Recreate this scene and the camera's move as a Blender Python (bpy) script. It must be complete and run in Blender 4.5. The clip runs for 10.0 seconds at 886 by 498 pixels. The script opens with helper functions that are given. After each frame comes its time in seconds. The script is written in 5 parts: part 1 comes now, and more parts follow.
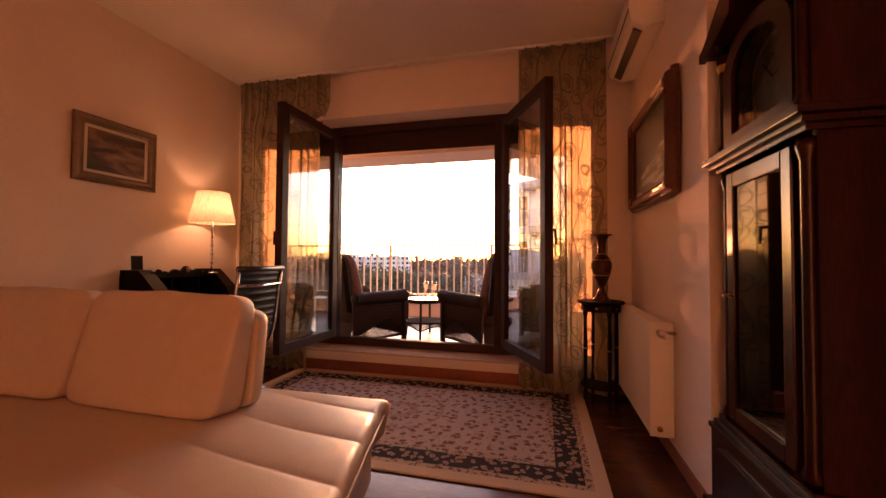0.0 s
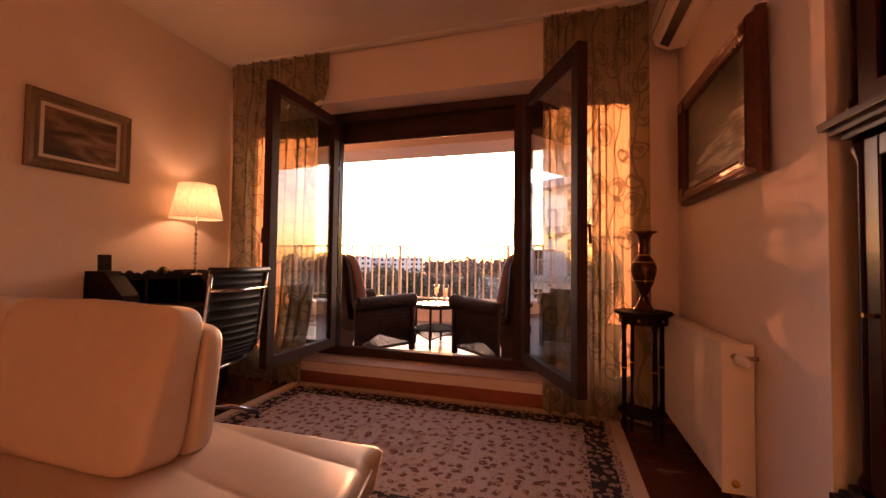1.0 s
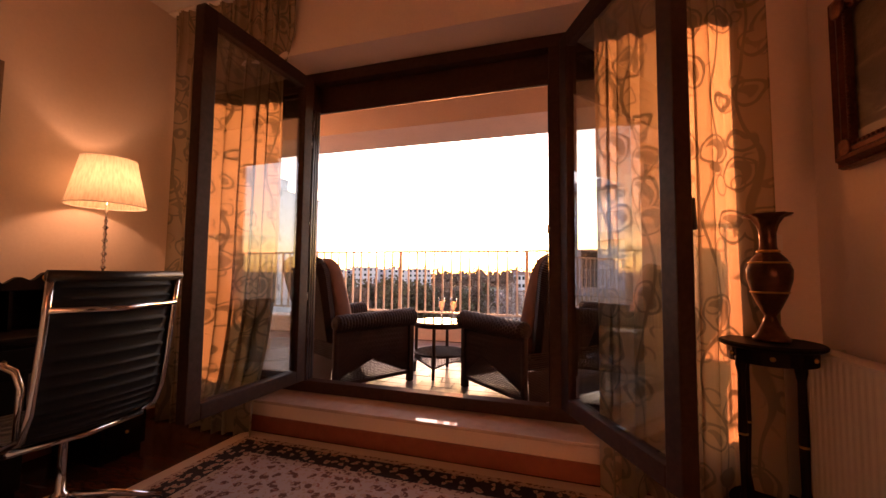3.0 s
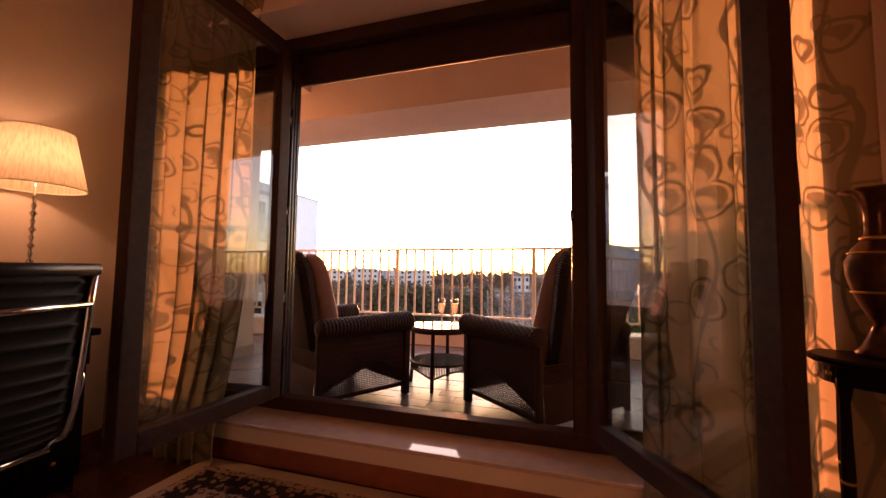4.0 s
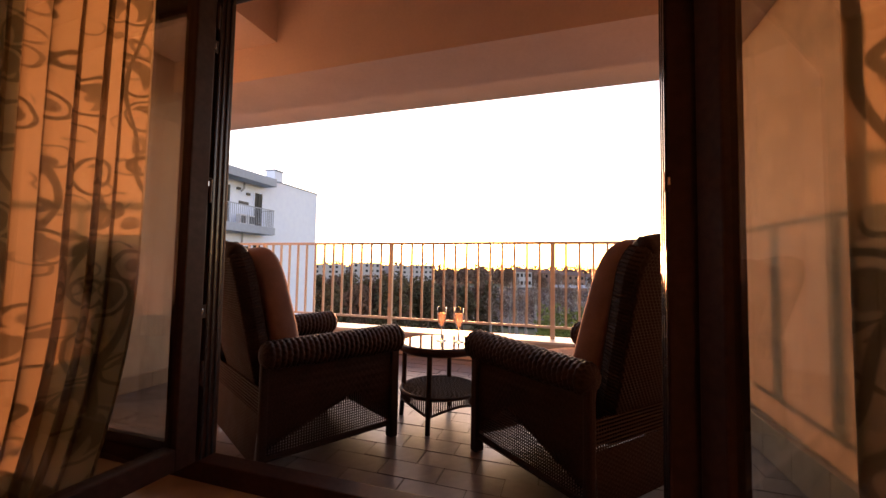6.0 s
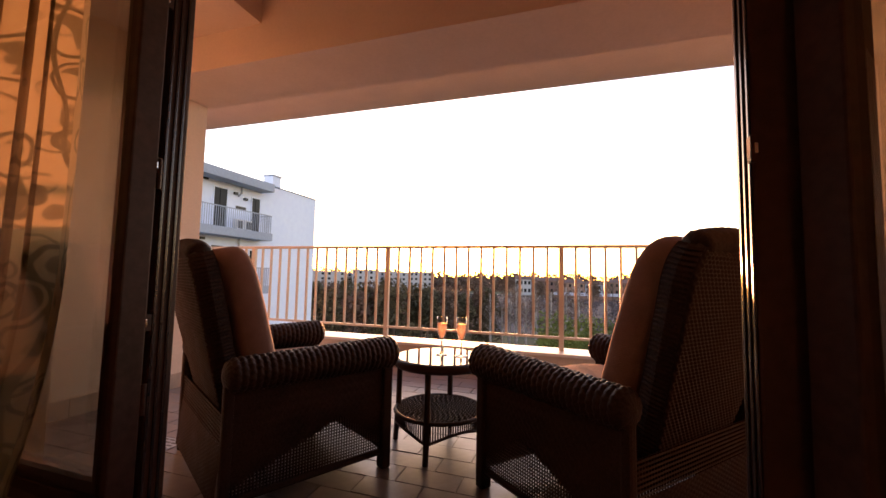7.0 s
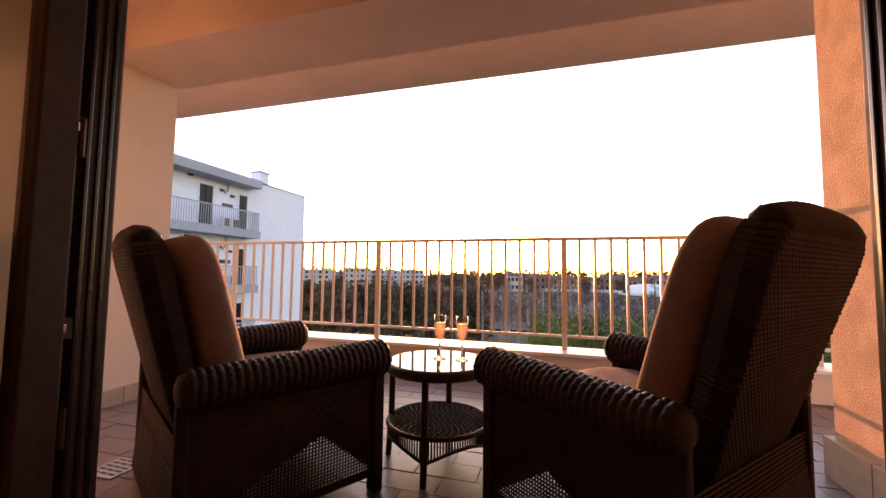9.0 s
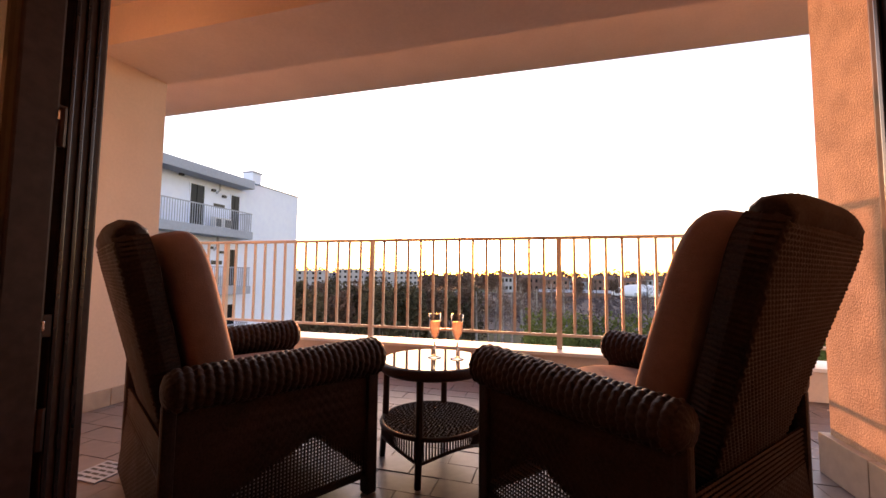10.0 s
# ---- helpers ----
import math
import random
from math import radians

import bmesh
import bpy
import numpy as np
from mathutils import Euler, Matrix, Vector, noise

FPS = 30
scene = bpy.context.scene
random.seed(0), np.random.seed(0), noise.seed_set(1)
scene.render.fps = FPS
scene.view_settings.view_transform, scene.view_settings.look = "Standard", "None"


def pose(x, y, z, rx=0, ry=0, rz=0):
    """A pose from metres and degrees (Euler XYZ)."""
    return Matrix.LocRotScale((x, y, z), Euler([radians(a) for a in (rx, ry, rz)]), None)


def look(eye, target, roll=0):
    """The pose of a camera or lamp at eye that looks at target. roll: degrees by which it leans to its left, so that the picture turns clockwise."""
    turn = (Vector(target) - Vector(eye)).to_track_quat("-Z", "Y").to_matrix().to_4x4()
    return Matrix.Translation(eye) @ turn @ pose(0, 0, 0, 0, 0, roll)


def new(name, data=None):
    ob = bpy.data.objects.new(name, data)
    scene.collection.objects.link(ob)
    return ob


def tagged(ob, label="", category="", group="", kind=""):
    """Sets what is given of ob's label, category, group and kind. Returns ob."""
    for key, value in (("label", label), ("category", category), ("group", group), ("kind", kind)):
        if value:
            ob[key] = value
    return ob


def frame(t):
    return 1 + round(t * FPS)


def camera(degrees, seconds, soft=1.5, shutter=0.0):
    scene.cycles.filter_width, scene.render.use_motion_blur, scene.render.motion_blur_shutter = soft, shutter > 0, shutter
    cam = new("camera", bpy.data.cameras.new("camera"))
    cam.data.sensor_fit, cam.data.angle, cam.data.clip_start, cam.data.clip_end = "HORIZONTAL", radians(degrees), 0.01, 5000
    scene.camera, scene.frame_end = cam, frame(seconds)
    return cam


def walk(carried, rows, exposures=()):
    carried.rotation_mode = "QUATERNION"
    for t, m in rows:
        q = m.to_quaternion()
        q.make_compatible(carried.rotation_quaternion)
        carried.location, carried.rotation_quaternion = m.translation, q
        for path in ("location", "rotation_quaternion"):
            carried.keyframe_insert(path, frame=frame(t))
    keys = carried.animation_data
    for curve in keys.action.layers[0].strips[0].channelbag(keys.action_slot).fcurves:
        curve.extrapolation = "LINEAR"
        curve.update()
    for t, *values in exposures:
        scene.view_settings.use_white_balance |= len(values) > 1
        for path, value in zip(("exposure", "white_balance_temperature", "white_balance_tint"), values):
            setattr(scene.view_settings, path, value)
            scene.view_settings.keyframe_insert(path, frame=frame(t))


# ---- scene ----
cam = camera(97.1, 10.0)
PATH = [
    (0, (1.281, -3.917, 0.826), (0.785, -1.98, 0.883), 0.4),
    (0.5, (1.223, -3.706, 0.823), (0.695, -1.778, 0.884), 0.7),
    (1, (1.181, -3.455, 0.825), (0.617, -1.537, 0.889), 0.7),
    (1.5, (1.134, -3.21, 0.812), (0.547, -1.299, 0.89), 0.8),
    (2, (1.062, -2.957, 0.793), (0.465, -1.051, 0.898), 0.8),
    (2.5, (0.994, -2.732, 0.791), (0.391, -0.828, 0.907), 0.6),
    (4, (0.788, -2.123, 0.753), (0.188, -0.219, 0.882), 0.7),
    (4.5, (0.751, -1.923, 0.775), (0.139, -0.022, 0.881), 0.7),
    (5, (0.691, -1.712, 0.784), (0.072, 0.187, 0.88), 0.6),
    (6.5, (0.494, -1.179, 0.792), (-0.115, 0.722, 0.913), 1.2),
    (7, (0.451, -1.048, 0.773), (-0.158, 0.852, 0.913), 1.2),
    (7.5, (0.411, -0.962, 0.788), (-0.195, 0.94, 0.917), 1.1),
    (8, (0.378, -0.871, 0.764), (-0.224, 1.032, 0.895), 1.0),
    (8.5, (0.362, -0.828, 0.754), (-0.229, 1.078, 0.881), 0.8),
    (9, (0.338, -0.798, 0.752), (-0.229, 1.115, 0.88), 0.7),
    (9.5, (0.337, -0.781, 0.748), (-0.217, 1.137, 0.876), 0.5),
    (10, (0.325, -0.771, 0.735), (-0.212, 1.151, 0.868), 0.6),
]
walk(cam, [(t, look(eye, target, roll)) for t, eye, target, roll in PATH],
     exposures=[(0.0, 1.76, 7450, 52), (2.5, 1.60, 7450, 50), (4.0, 1.24, 7400, 46), (4.5, 1.0, 7350, 44), (7.0, 0.68, 7050, 38), (10.0, 0.72, 7000, 38)])

# ---- world and sun: the sun stands just over the horizon ----
SUN_TURN, SUN_UP = radians(15.5), radians(1.35)      # to the left of +y, above the horizon
world = bpy.data.worlds.new("evening_sky")
scene.world = world
world.use_nodes = True
wn, wl = world.node_tree.nodes, world.node_tree.links
sky = wn.new("ShaderNodeTexSky")
sky.sky_type, sky.sun_disc = "NISHITA", False
sky.sun_elevation, sky.sun_rotation = radians(5.3), -SUN_TURN
sky.air_density, sky.dust_density, sky.ozone_density = 1.0, 0.8, 1.0
wl.new(sky.outputs[0], wn["Background"].inputs[0])
wn["Background"].inputs[1].default_value = 0.5
# the low sun itself, a small burning disc in the sky
sun_from = Vector((-math.sin(SUN_TURN) * math.cos(SUN_UP), math.cos(SUN_TURN) * math.cos(SUN_UP), math.sin(SUN_UP)))
where, off, disc, burn, both = (wn.new(k) for k in ("ShaderNodeTexCoord", "ShaderNodeVectorMath", "ShaderNodeMapRange", "ShaderNodeBackground", "ShaderNodeAddShader"))
off.operation, off.inputs[1].default_value = "DISTANCE", sun_from
disc.inputs[1].default_value, disc.inputs[2].default_value, disc.inputs[3].default_value, disc.inputs[4].default_value = 0.006, 0.009, 8.0, 0.0
burn.inputs[0].default_value = (1.0, 0.62, 0.16, 1)
wl.new(where.outputs["Generated"], off.inputs[0]), wl.new(off.outputs["Value"], disc.inputs[0]), wl.new(disc.outputs[0], burn.inputs[1])
wl.new(wn["Background"].outputs[0], both.inputs[0]), wl.new(burn.outputs[0], both.inputs[1]), wl.new(both.outputs[0], wn["World Output"].inputs[0])

sun = new("sun", bpy.data.lights.new("sun", "SUN"))
sun.data.energy, sun.data.angle, sun.data.color = 5.0, radians(0.5), (1.0, 0.37, 0.14)
sun.matrix_world = look(sun_from * 30, (0, 0, 0))

# ---- materials ----
def mat(name, colour, rough=0.6, metal=0.0, grain=0.0, scale=30.0, bump=0.0, second=None, coat=0.0, stretch=(1, 1, 1), spec=0.5, wear=0.0):
    """A surface with two scales of variation in colour, and relief."""
    m = bpy.data.materials.new(name)
    m.use_nodes = True
    n, l = m.node_tree.nodes, m.node_tree.links
    b = n["Principled BSDF"]
    b.inputs["Roughness"].default_value, b.inputs["Metallic"].default_value = rough, metal
    b.inputs["Coat Weight"].default_value, b.inputs["Coat Roughness"].default_value = coat, 0.08
    b.inputs["Specular IOR Level"].default_value = spec
    b.inputs["Base Color"].default_value = (*colour, 1)
    tc, mp = n.new("ShaderNodeTexCoord"), n.new("ShaderNodeMapping")
    mp.inputs["Scale"].default_value = stretch
    l.new(tc.outputs["Object"], mp.inputs[0])
    fine, broad = n.new("ShaderNodeTexNoise"), n.new("ShaderNodeTexNoise")
    fine.inputs["Scale"].default_value, broad.inputs["Scale"].default_value = scale, scale / 14
    fine.inputs["Detail"].default_value, broad.inputs["Detail"].default_value = 6, 3
    l.new(mp.outputs[0], fine.inputs["Vector"]), l.new(mp.outputs[0], broad.inputs["Vector"])
    if grain or second:
        add = n.new("ShaderNodeMath")
        add.operation = "ADD"
        half = n.new("ShaderNodeMath")
        half.operation, half.inputs[1].default_value = "MULTIPLY", 0.5
        l.new(fine.outputs[0], add.inputs[0]), l.new(broad.outputs[0], add.inputs[1]), l.new(add.outputs[0], half.inputs[0])
        ramp = n.new("ShaderNodeValToRGB")
        lo = second or tuple(c * (1 - grain) for c in colour)
        hi = colour if second else tuple(min(1, c * (1 + grain)) for c in colour)
        ramp.color_ramp.elements[0].position, ramp.color_ramp.elements[1].position = 0.36, 0.64
        ramp.color_ramp.elements[0].color, ramp.color_ramp.elements[1].color = (*lo, 1), (*hi, 1)
        l.new(half.outputs[0], ramp.inputs[0]), l.new(ramp.outputs[0], b.inputs["Base Color"])
    if wear:
        rr = n.new("ShaderNodeMapRange")
        rr.inputs[1].default_value, rr.inputs[2].default_value = 0.3, 0.7
        rr.inputs[3].default_value, rr.inputs[4].default_value = max(0.02, rough - wear), min(1, rough + wear)
        l.new(broad.outputs[0], rr.inputs[0]), l.new(rr.outputs[0], b.inputs["Roughness"])
    if bump:
        bp = n.new("ShaderNodeBump")
        bp.inputs["Strength"].default_value, bp.inputs["Distance"].default_value = bump, 0.004
        l.new(fine.outputs[0], bp.inputs["Height"]), l.new(bp.outputs[0], b.inputs["Normal"])
    return m


def glass_mat(name, tint=(1, 1, 1), reflect=1.0):
    """Thin pane: clear, with a mirror film that grows at grazing angles."""
    m = bpy.data.materials.new(name)
    m.use_nodes = True
    n, l = m.node_tree.nodes, m.node_tree.links
    n.remove(n["Principled BSDF"])
    clear, gloss, mix, fr = n.new("ShaderNodeBsdfTransparent"), n.new("ShaderNodeBsdfGlossy"), n.new("ShaderNodeMixShader"), n.new("ShaderNodeLayerWeight")
    clear.inputs[0].default_value, gloss.inputs["Roughness"].default_value = (*tint, 1), 0.01
    fr.inputs[0].default_value = 0.5
    pw, mul = n.new("ShaderNodeMath"), n.new("ShaderNodeMath")
    pw.operation, pw.inputs[1].default_value = "POWER", 4.0
    mul.operation, mul.inputs[1].default_value, mul.inputs[2].default_value, mul.use_clamp = "MULTIPLY_ADD", 0.8 * reflect, 0.035 * reflect, True
    l.new(fr.outputs["Facing"], pw.inputs[0]), l.new(pw.outputs[0], mul.inputs[0]), l.new(mul.outputs[0], mix.inputs[0])
    l.new(clear.outputs[0], mix.inputs[1]), l.new(gloss.outputs[0], mix.inputs[2])
    l.new(mix.outputs[0], n["Material Output"].inputs[0])
    return m


def glow_mat(name, colour, strength):
    m = bpy.data.materials.new(name)
    m.use_nodes = True
    b = m.node_tree.nodes["Principled BSDF"]
    b.inputs["Base Color"].default_value = b.inputs["Emission Color"].default_value = (*colour, 1)
    b.inputs["Emission Strength"].default_value = strength
    return m


WALL = mat("wall_paint", (0.80, 0.70, 0.62), 0.85, grain=0.03, scale=60, bump=0.12)
CEIL = mat("ceiling_paint", (0.80, 0.76, 0.70), 0.9, grain=0.02, scale=50, bump=0.06)
PARQUET = mat("parquet", (0.11, 0.042, 0.022), 0.2, spec=0.3, second=(0.06, 0.024, 0.013), scale=26, bump=0.05, stretch=(1, 6, 1), wear=0.08)
MARBLE = mat("pale_marble", (0.60, 0.48, 0.40), 0.035, grain=0.12, scale=14, spec=0.6)
TERRA = mat("red_skirting", (0.28, 0.09, 0.05), 0.4, grain=0.15, scale=20, bump=0.1)
FRAME = mat("dark_frame_paint", (0.046, 0.023, 0.017), 0.55, spec=0.2, grain=0.3, scale=40, bump=0.06, wear=0.1)
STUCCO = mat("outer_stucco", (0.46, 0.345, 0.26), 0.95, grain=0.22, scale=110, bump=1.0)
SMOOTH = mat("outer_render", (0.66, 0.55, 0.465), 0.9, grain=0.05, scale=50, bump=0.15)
TILE = mat("terrace_tile", (0.175, 0.15, 0.155), 0.30, grain=0.18, scale=18, bump=0.1, wear=0.1)
GROUT = mat("grout", (0.13, 0.11, 0.10), 0.9, grain=0.1)
RAIL = mat("rail_paint", (0.60, 0.49, 0.39), 0.38, grain=0.06, scale=40)
LEDGE = mat("white_stone_ledge", (0.80, 0.78, 0.76), 0.35, grain=0.05, scale=24, bump=0.05)
LEATHER = mat("cream_leather", (0.58, 0.475, 0.385), 0.46, spec=0.4, grain=0.05, scale=220, bump=0.25, wear=0.06)
MAHOG = mat("mahogany", (0.034, 0.0075, 0.0055), 0.24, second=(0.015, 0.004, 0.003), scale=30, stretch=(5, 5, 0.7), spec=0.22, bump=0.03)
EBONY = mat("dark_desk_wood", (0.012, 0.006, 0.0045), 0.5, second=(0.007, 0.004, 0.003), scale=30, stretch=(1, 5, 5), spec=0.10)
BRASS = mat("aged_brass", (0.55, 0.34, 0.12), 0.28, 1.0, grain=0.15, scale=60)
CHROME = mat("polished_aluminium", (0.58, 0.57, 0.57), 0.14, 1.0, grain=0.03)
BLACKLEATHER = mat("black_leather", (0.012, 0.0125, 0.014), 0.42, grain=0.2, scale=200, bump=0.2)
WHITE = mat("white_enamel", (0.80, 0.76, 0.68), 0.35, grain=0.02, scale=30)
PLASTIC = mat("white_plastic", (0.78, 0.75, 0.70), 0.4, grain=0.02)
BLACK = mat("black_plastic", (0.012, 0.012, 0.013), 0.4, grain=0.1)
WICKER = mat("dark_wicker", (0.042, 0.025, 0.020), 0.55, second=(0.018, 0.011, 0.009), scale=120, bump=0.5, wear=0.1, spec=0.18)
CUSHION = mat("tan_cushion_fabric", (0.19, 0.110, 0.090), 0.9, grain=0.14, scale=260, bump=0.4)
PANE = glass_mat("pane_glass", (0.80, 0.82, 0.80), 2.2)
DARKPANE = glass_mat("clock_glass", (0.60, 0.60, 0.58), 1.1)
CRYSTAL = glass_mat("crystal", (0.95, 0.95, 0.95), 2.4)
GILT = mat("gilt_frame", (0.13, 0.042, 0.020), 0.35, 0.35, second=(0.055, 0.016, 0.011), scale=60, bump=0.8)
PEWTER = mat("grey_gold_frame", (0.19, 0.135, 0.09), 0.4, 0.3, grain=0.2, scale=60, bump=0.3)
MOUNT = mat("picture_mount", (0.70, 0.64, 0.54), 0.8, grain=0.04)
BRONZE = mat("bronze_vase", (0.13, 0.06, 0.036), 0.3, 0.7, second=(0.045, 0.02, 0.014), scale=30, bump=0.3)
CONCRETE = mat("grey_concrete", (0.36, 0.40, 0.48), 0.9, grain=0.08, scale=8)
# white house wall with the blue of the skylight mixed into its base colour
SKYTINT_WALL = mat("white_wall_sky_tint", (0.76, 0.83, 1.0), 0.9, grain=0.04, scale=3)
DARKGLASS = mat("dark_window", (0.010, 0.012, 0.016), 0.25, grain=0.1, spec=0.2)

# ---- building helpers ----
F, BF, CE = -0.29, -0.195, 2.73     # room floor, terrace floor, room ceiling


def part(name, bm, material, parent=None, label="", smooth=False):
    me = bpy.data.meshes.new(name)
    bm.normal_update()
    bm.to_mesh(me)
    bm.free()
    me.materials.append(material)
    if smooth:
        for p in me.polygons:
            p.use_smooth = True
    ob = new(name, me)
    if parent is not None:
        ob.parent = parent
    if label:
        ob["label"] = label
    return ob


def thing(name, at, label, category, group="", turn=0.0, kind=""):
    ob = new(name)
    ob.empty_display_size = 0.1
    ob.matrix_world = pose(*at, 0, 0, turn)
    return tagged(ob, label, category, group, kind)


def box(bm, x0, x1, y0, y1, z0, z1, bev=0.0, m=None):
    r = bmesh.ops.create_cube(bm, size=1.0)
    vs = r["verts"]
    for v in vs:
        v.co = Vector((x0 + (v.co.x + 0.5) * (x1 - x0), y0 + (v.co.y + 0.5) * (y1 - y0), z0 + (v.co.z + 0.5) * (z1 - z0)))
    if bev:
        es = list({e for v in vs for e in v.link_edges})
        r2 = bmesh.ops.bevel(bm, geom=es, offset=bev, segments=2, affect="EDGES", profile=0.6)
        vs = list({v for f in r2["faces"] for v in f.verts} | {v for v in vs if v.is_valid})
    if m is not None:
        bmesh.ops.transform(bm, matrix=m, verts=vs)
    return bm


def B(x0, x1, y0, y1, z0, z1, bev=0.0, m=None):
    return box(bmesh.new(), x0, x1, y0, y1, z0, z1, bev, m)


def tube(bm, pts, r, seg=10, closed=False):
    """A round bar along points; r is one radius or one for each point."""
    pts = [Vector(p) for p in pts]
    rs = r if isinstance(r, (list, tuple)) else [r] * len(pts)
    rings, up, n = [], None, len(pts)
    for i, p in enumerate(pts):
        a = pts[(i - 1) % n] if (i or closed) else p
        b = pts[(i + 1) % n] if (i < n - 1 or closed) else p
        d = (b - a).normalized()
        if up is None or abs(up.dot(d)) > 0.95:
            up = Vector((0, 0, 1)) if abs(d.z) < 0.9 else Vector((1, 0, 0))
        s = d.cross(up).normalized()
        up = s.cross(d).normalized()
        rings.append([bm.verts.new(p + rs[i] * (math.cos(6.28319 * k / seg) * s + math.sin(6.28319 * k / seg) * up)) for k in range(seg)])
    for i in range(n if closed else n - 1):
        u, w = rings[i], rings[(i + 1) % n]
        for k in range(seg):
            bm.faces.new((u[k], u[(k + 1) % seg], w[(k + 1) % seg], w[k]))
    if not closed:
        bm.faces.new(rings[0][::-1]), bm.faces.new(rings[-1])
    return bm


def lathe(bm, profile, seg=24, at=(0, 0, 0), wave=0.0, waves=8, wave_from=0):
    """Turned body from (radius, height) pairs; wave scallops the points from wave_from on."""
    rings = []
    for i, (r, z) in enumerate(profile):
        ring = []
        for k in range(seg):
            a = 6.28319 * k / seg
            rr = r * (1 + (wave * math.cos(waves * a) if i >= wave_from and wave else 0))
            ring.append(bm.verts.new((at[0] + rr * math.cos(a), at[1] + rr * math.sin(a), at[2] + z)))
        rings.append(ring)
    for u, w in zip(rings, rings[1:]):
        for k in range(seg):
            bm.faces.new((u[k], u[(k + 1) % seg], w[(k + 1) % seg], w[k]))
    bm.faces.new(rings[0][::-1]), bm.faces.new(rings[-1])
    return bm


def sheet(bm, nu, nv, f):
    """A grid of points f(u, v), u and v from 0 to 1."""
    g = [[bm.verts.new(f(i / nu, j / nv)) for j in range(nv + 1)] for i in range(nu + 1)]
    for i in range(nu):
        for j in range(nv):
            bm.faces.new((g[i][j], g[i + 1][j], g[i + 1][j + 1], g[i][j + 1]))
    return bm


def prism(bm, outline, axis, a, b):
    """An outline of 2D points pushed along an axis from a to b."""
    def at(p, w):
        return {"x": (w, p[0], p[1]), "y": (p[0], w, p[1]), "z": (p[0], p[1], w)}[axis]
    lo, hi = [bm.verts.new(at(p, a)) for p in outline], [bm.verts.new(at(p, b)) for p in outline]
    n = len(outline)
    bm.faces.new(lo[::-1]), bm.faces.new(hi)
    for i in range(n):
        bm.faces.new((lo[i], lo[(i + 1) % n], hi[(i + 1) % n], hi[i]))
    bmesh.ops.recalc_face_normals(bm, faces=bm.faces[:])
    return bm


def pillow(bm, w, d, h, p=4.0, n=14, m=None):
    """A soft block: a superellipsoid w x d x h round the origin."""
    def s(c, e):
        return math.copysign(abs(c) ** e, c)
    e = 2.0 / p
    vs, rings = [], []
    for i in range(1, n):
        a = -math.pi / 2 + math.pi * i / n
        ring = []
        for k in range(2 * n):
            b = math.pi * k / n
            ring.append(bm.verts.new((w / 2 * s(math.cos(a), e) * s(math.cos(b), e), d / 2 * s(math.cos(a), e) * s(math.sin(b), e), h / 2 * s(math.sin(a), e))))
        rings.append(ring)
        vs += ring
    for u, t in zip(rings, rings[1:]):
        for k in range(2 * n):
            bm.faces.new((u[k], u[(k + 1) % (2 * n)], t[(k + 1) % (2 * n)], t[k]))
    bm.faces.new(rings[0][::-1]), bm.faces.new(rings[-1])
    if m is not None:
        bmesh.ops.transform(bm, matrix=m, verts=vs)
    return bm


def structure(name, bm, material, label="", smooth=False):
    return tagged(part(name, bm, material, None, label, smooth), kind="structure")


# ---- the room's shell ----
XL, XR, YB, YW = -1.955, 2.0, -6.5, -0.34     # left wall, right wall, back wall, inner face of the window wall
OL, OR, OT = -1.75, 1.67, 2.27                # the window opening
structure("floor", B(XL - .2, 2.7, YB, YW + .02, F - .1, F), PARQUET, "glossy dark red-brown parquet floor")
structure("ceiling", B(XL - .2, 2.7, YB, YW + .5, CE, CE + .2), CEIL, "plain cream plaster ceiling")
structure("wall_west", B(XL - .2, XL, YB, YW, F - .1, CE), WALL, "plain cream painted wall")
wb = bmesh.new()
box(wb, XR, XR + .7, -1.93, YW, F - .1, CE)
box(wb, 2.5, 2.7, YB, -1.93, F - .1, CE)
structure("wall_east", wb, WALL, "plain cream painted wall with a niche")
structure("wall_south", B(XL - .2, 2.7, YB - .2, YB, F - .1, CE), WALL, "plain cream painted wall")
wb = bmesh.new()
box(wb, -4.2, OL, YW, .12, F - .1, CE + .6)
box(wb, OR, 3.6, YW, .12, F - .1, CE + .6)
box(wb, OL, OR, YW, .12, OT, CE + .6)
structure("wall_north", wb, WALL, "cream wall round the wide terrace window")
bb = bmesh.new()
for x0, x1, y0, y1 in ((XL, XL + .012, YB, YW), (XR - .012, XR, -1.93, YW), (OR, XR - .012, YW - .012, YW), (XL + .012, OL, YW - .012, YW)):
    box(bb, x0, x1, y0, y1, F, F + .07)
structure("baseboard", bb, TERRA, "low dark red-brown skirting board")
# the step under the window: red skirting, pale front, marble top
step = thing("window_step", (0, 0, 0), "pale marble step with a red-brown skirting under the terrace door", "step", kind="structure")
part("riser", B(OL, OR, -.315, .10, F, -.105), WALL, step)
part("skirting", B(OL, OR, -.327, -.315, F, -.19), TERRA, step, "red-brown skirting strip")
part("top_slab", B(OL, OR, -.335, .10, -.105, -.085, .004), MARBLE, step, "polished pale marble slab")

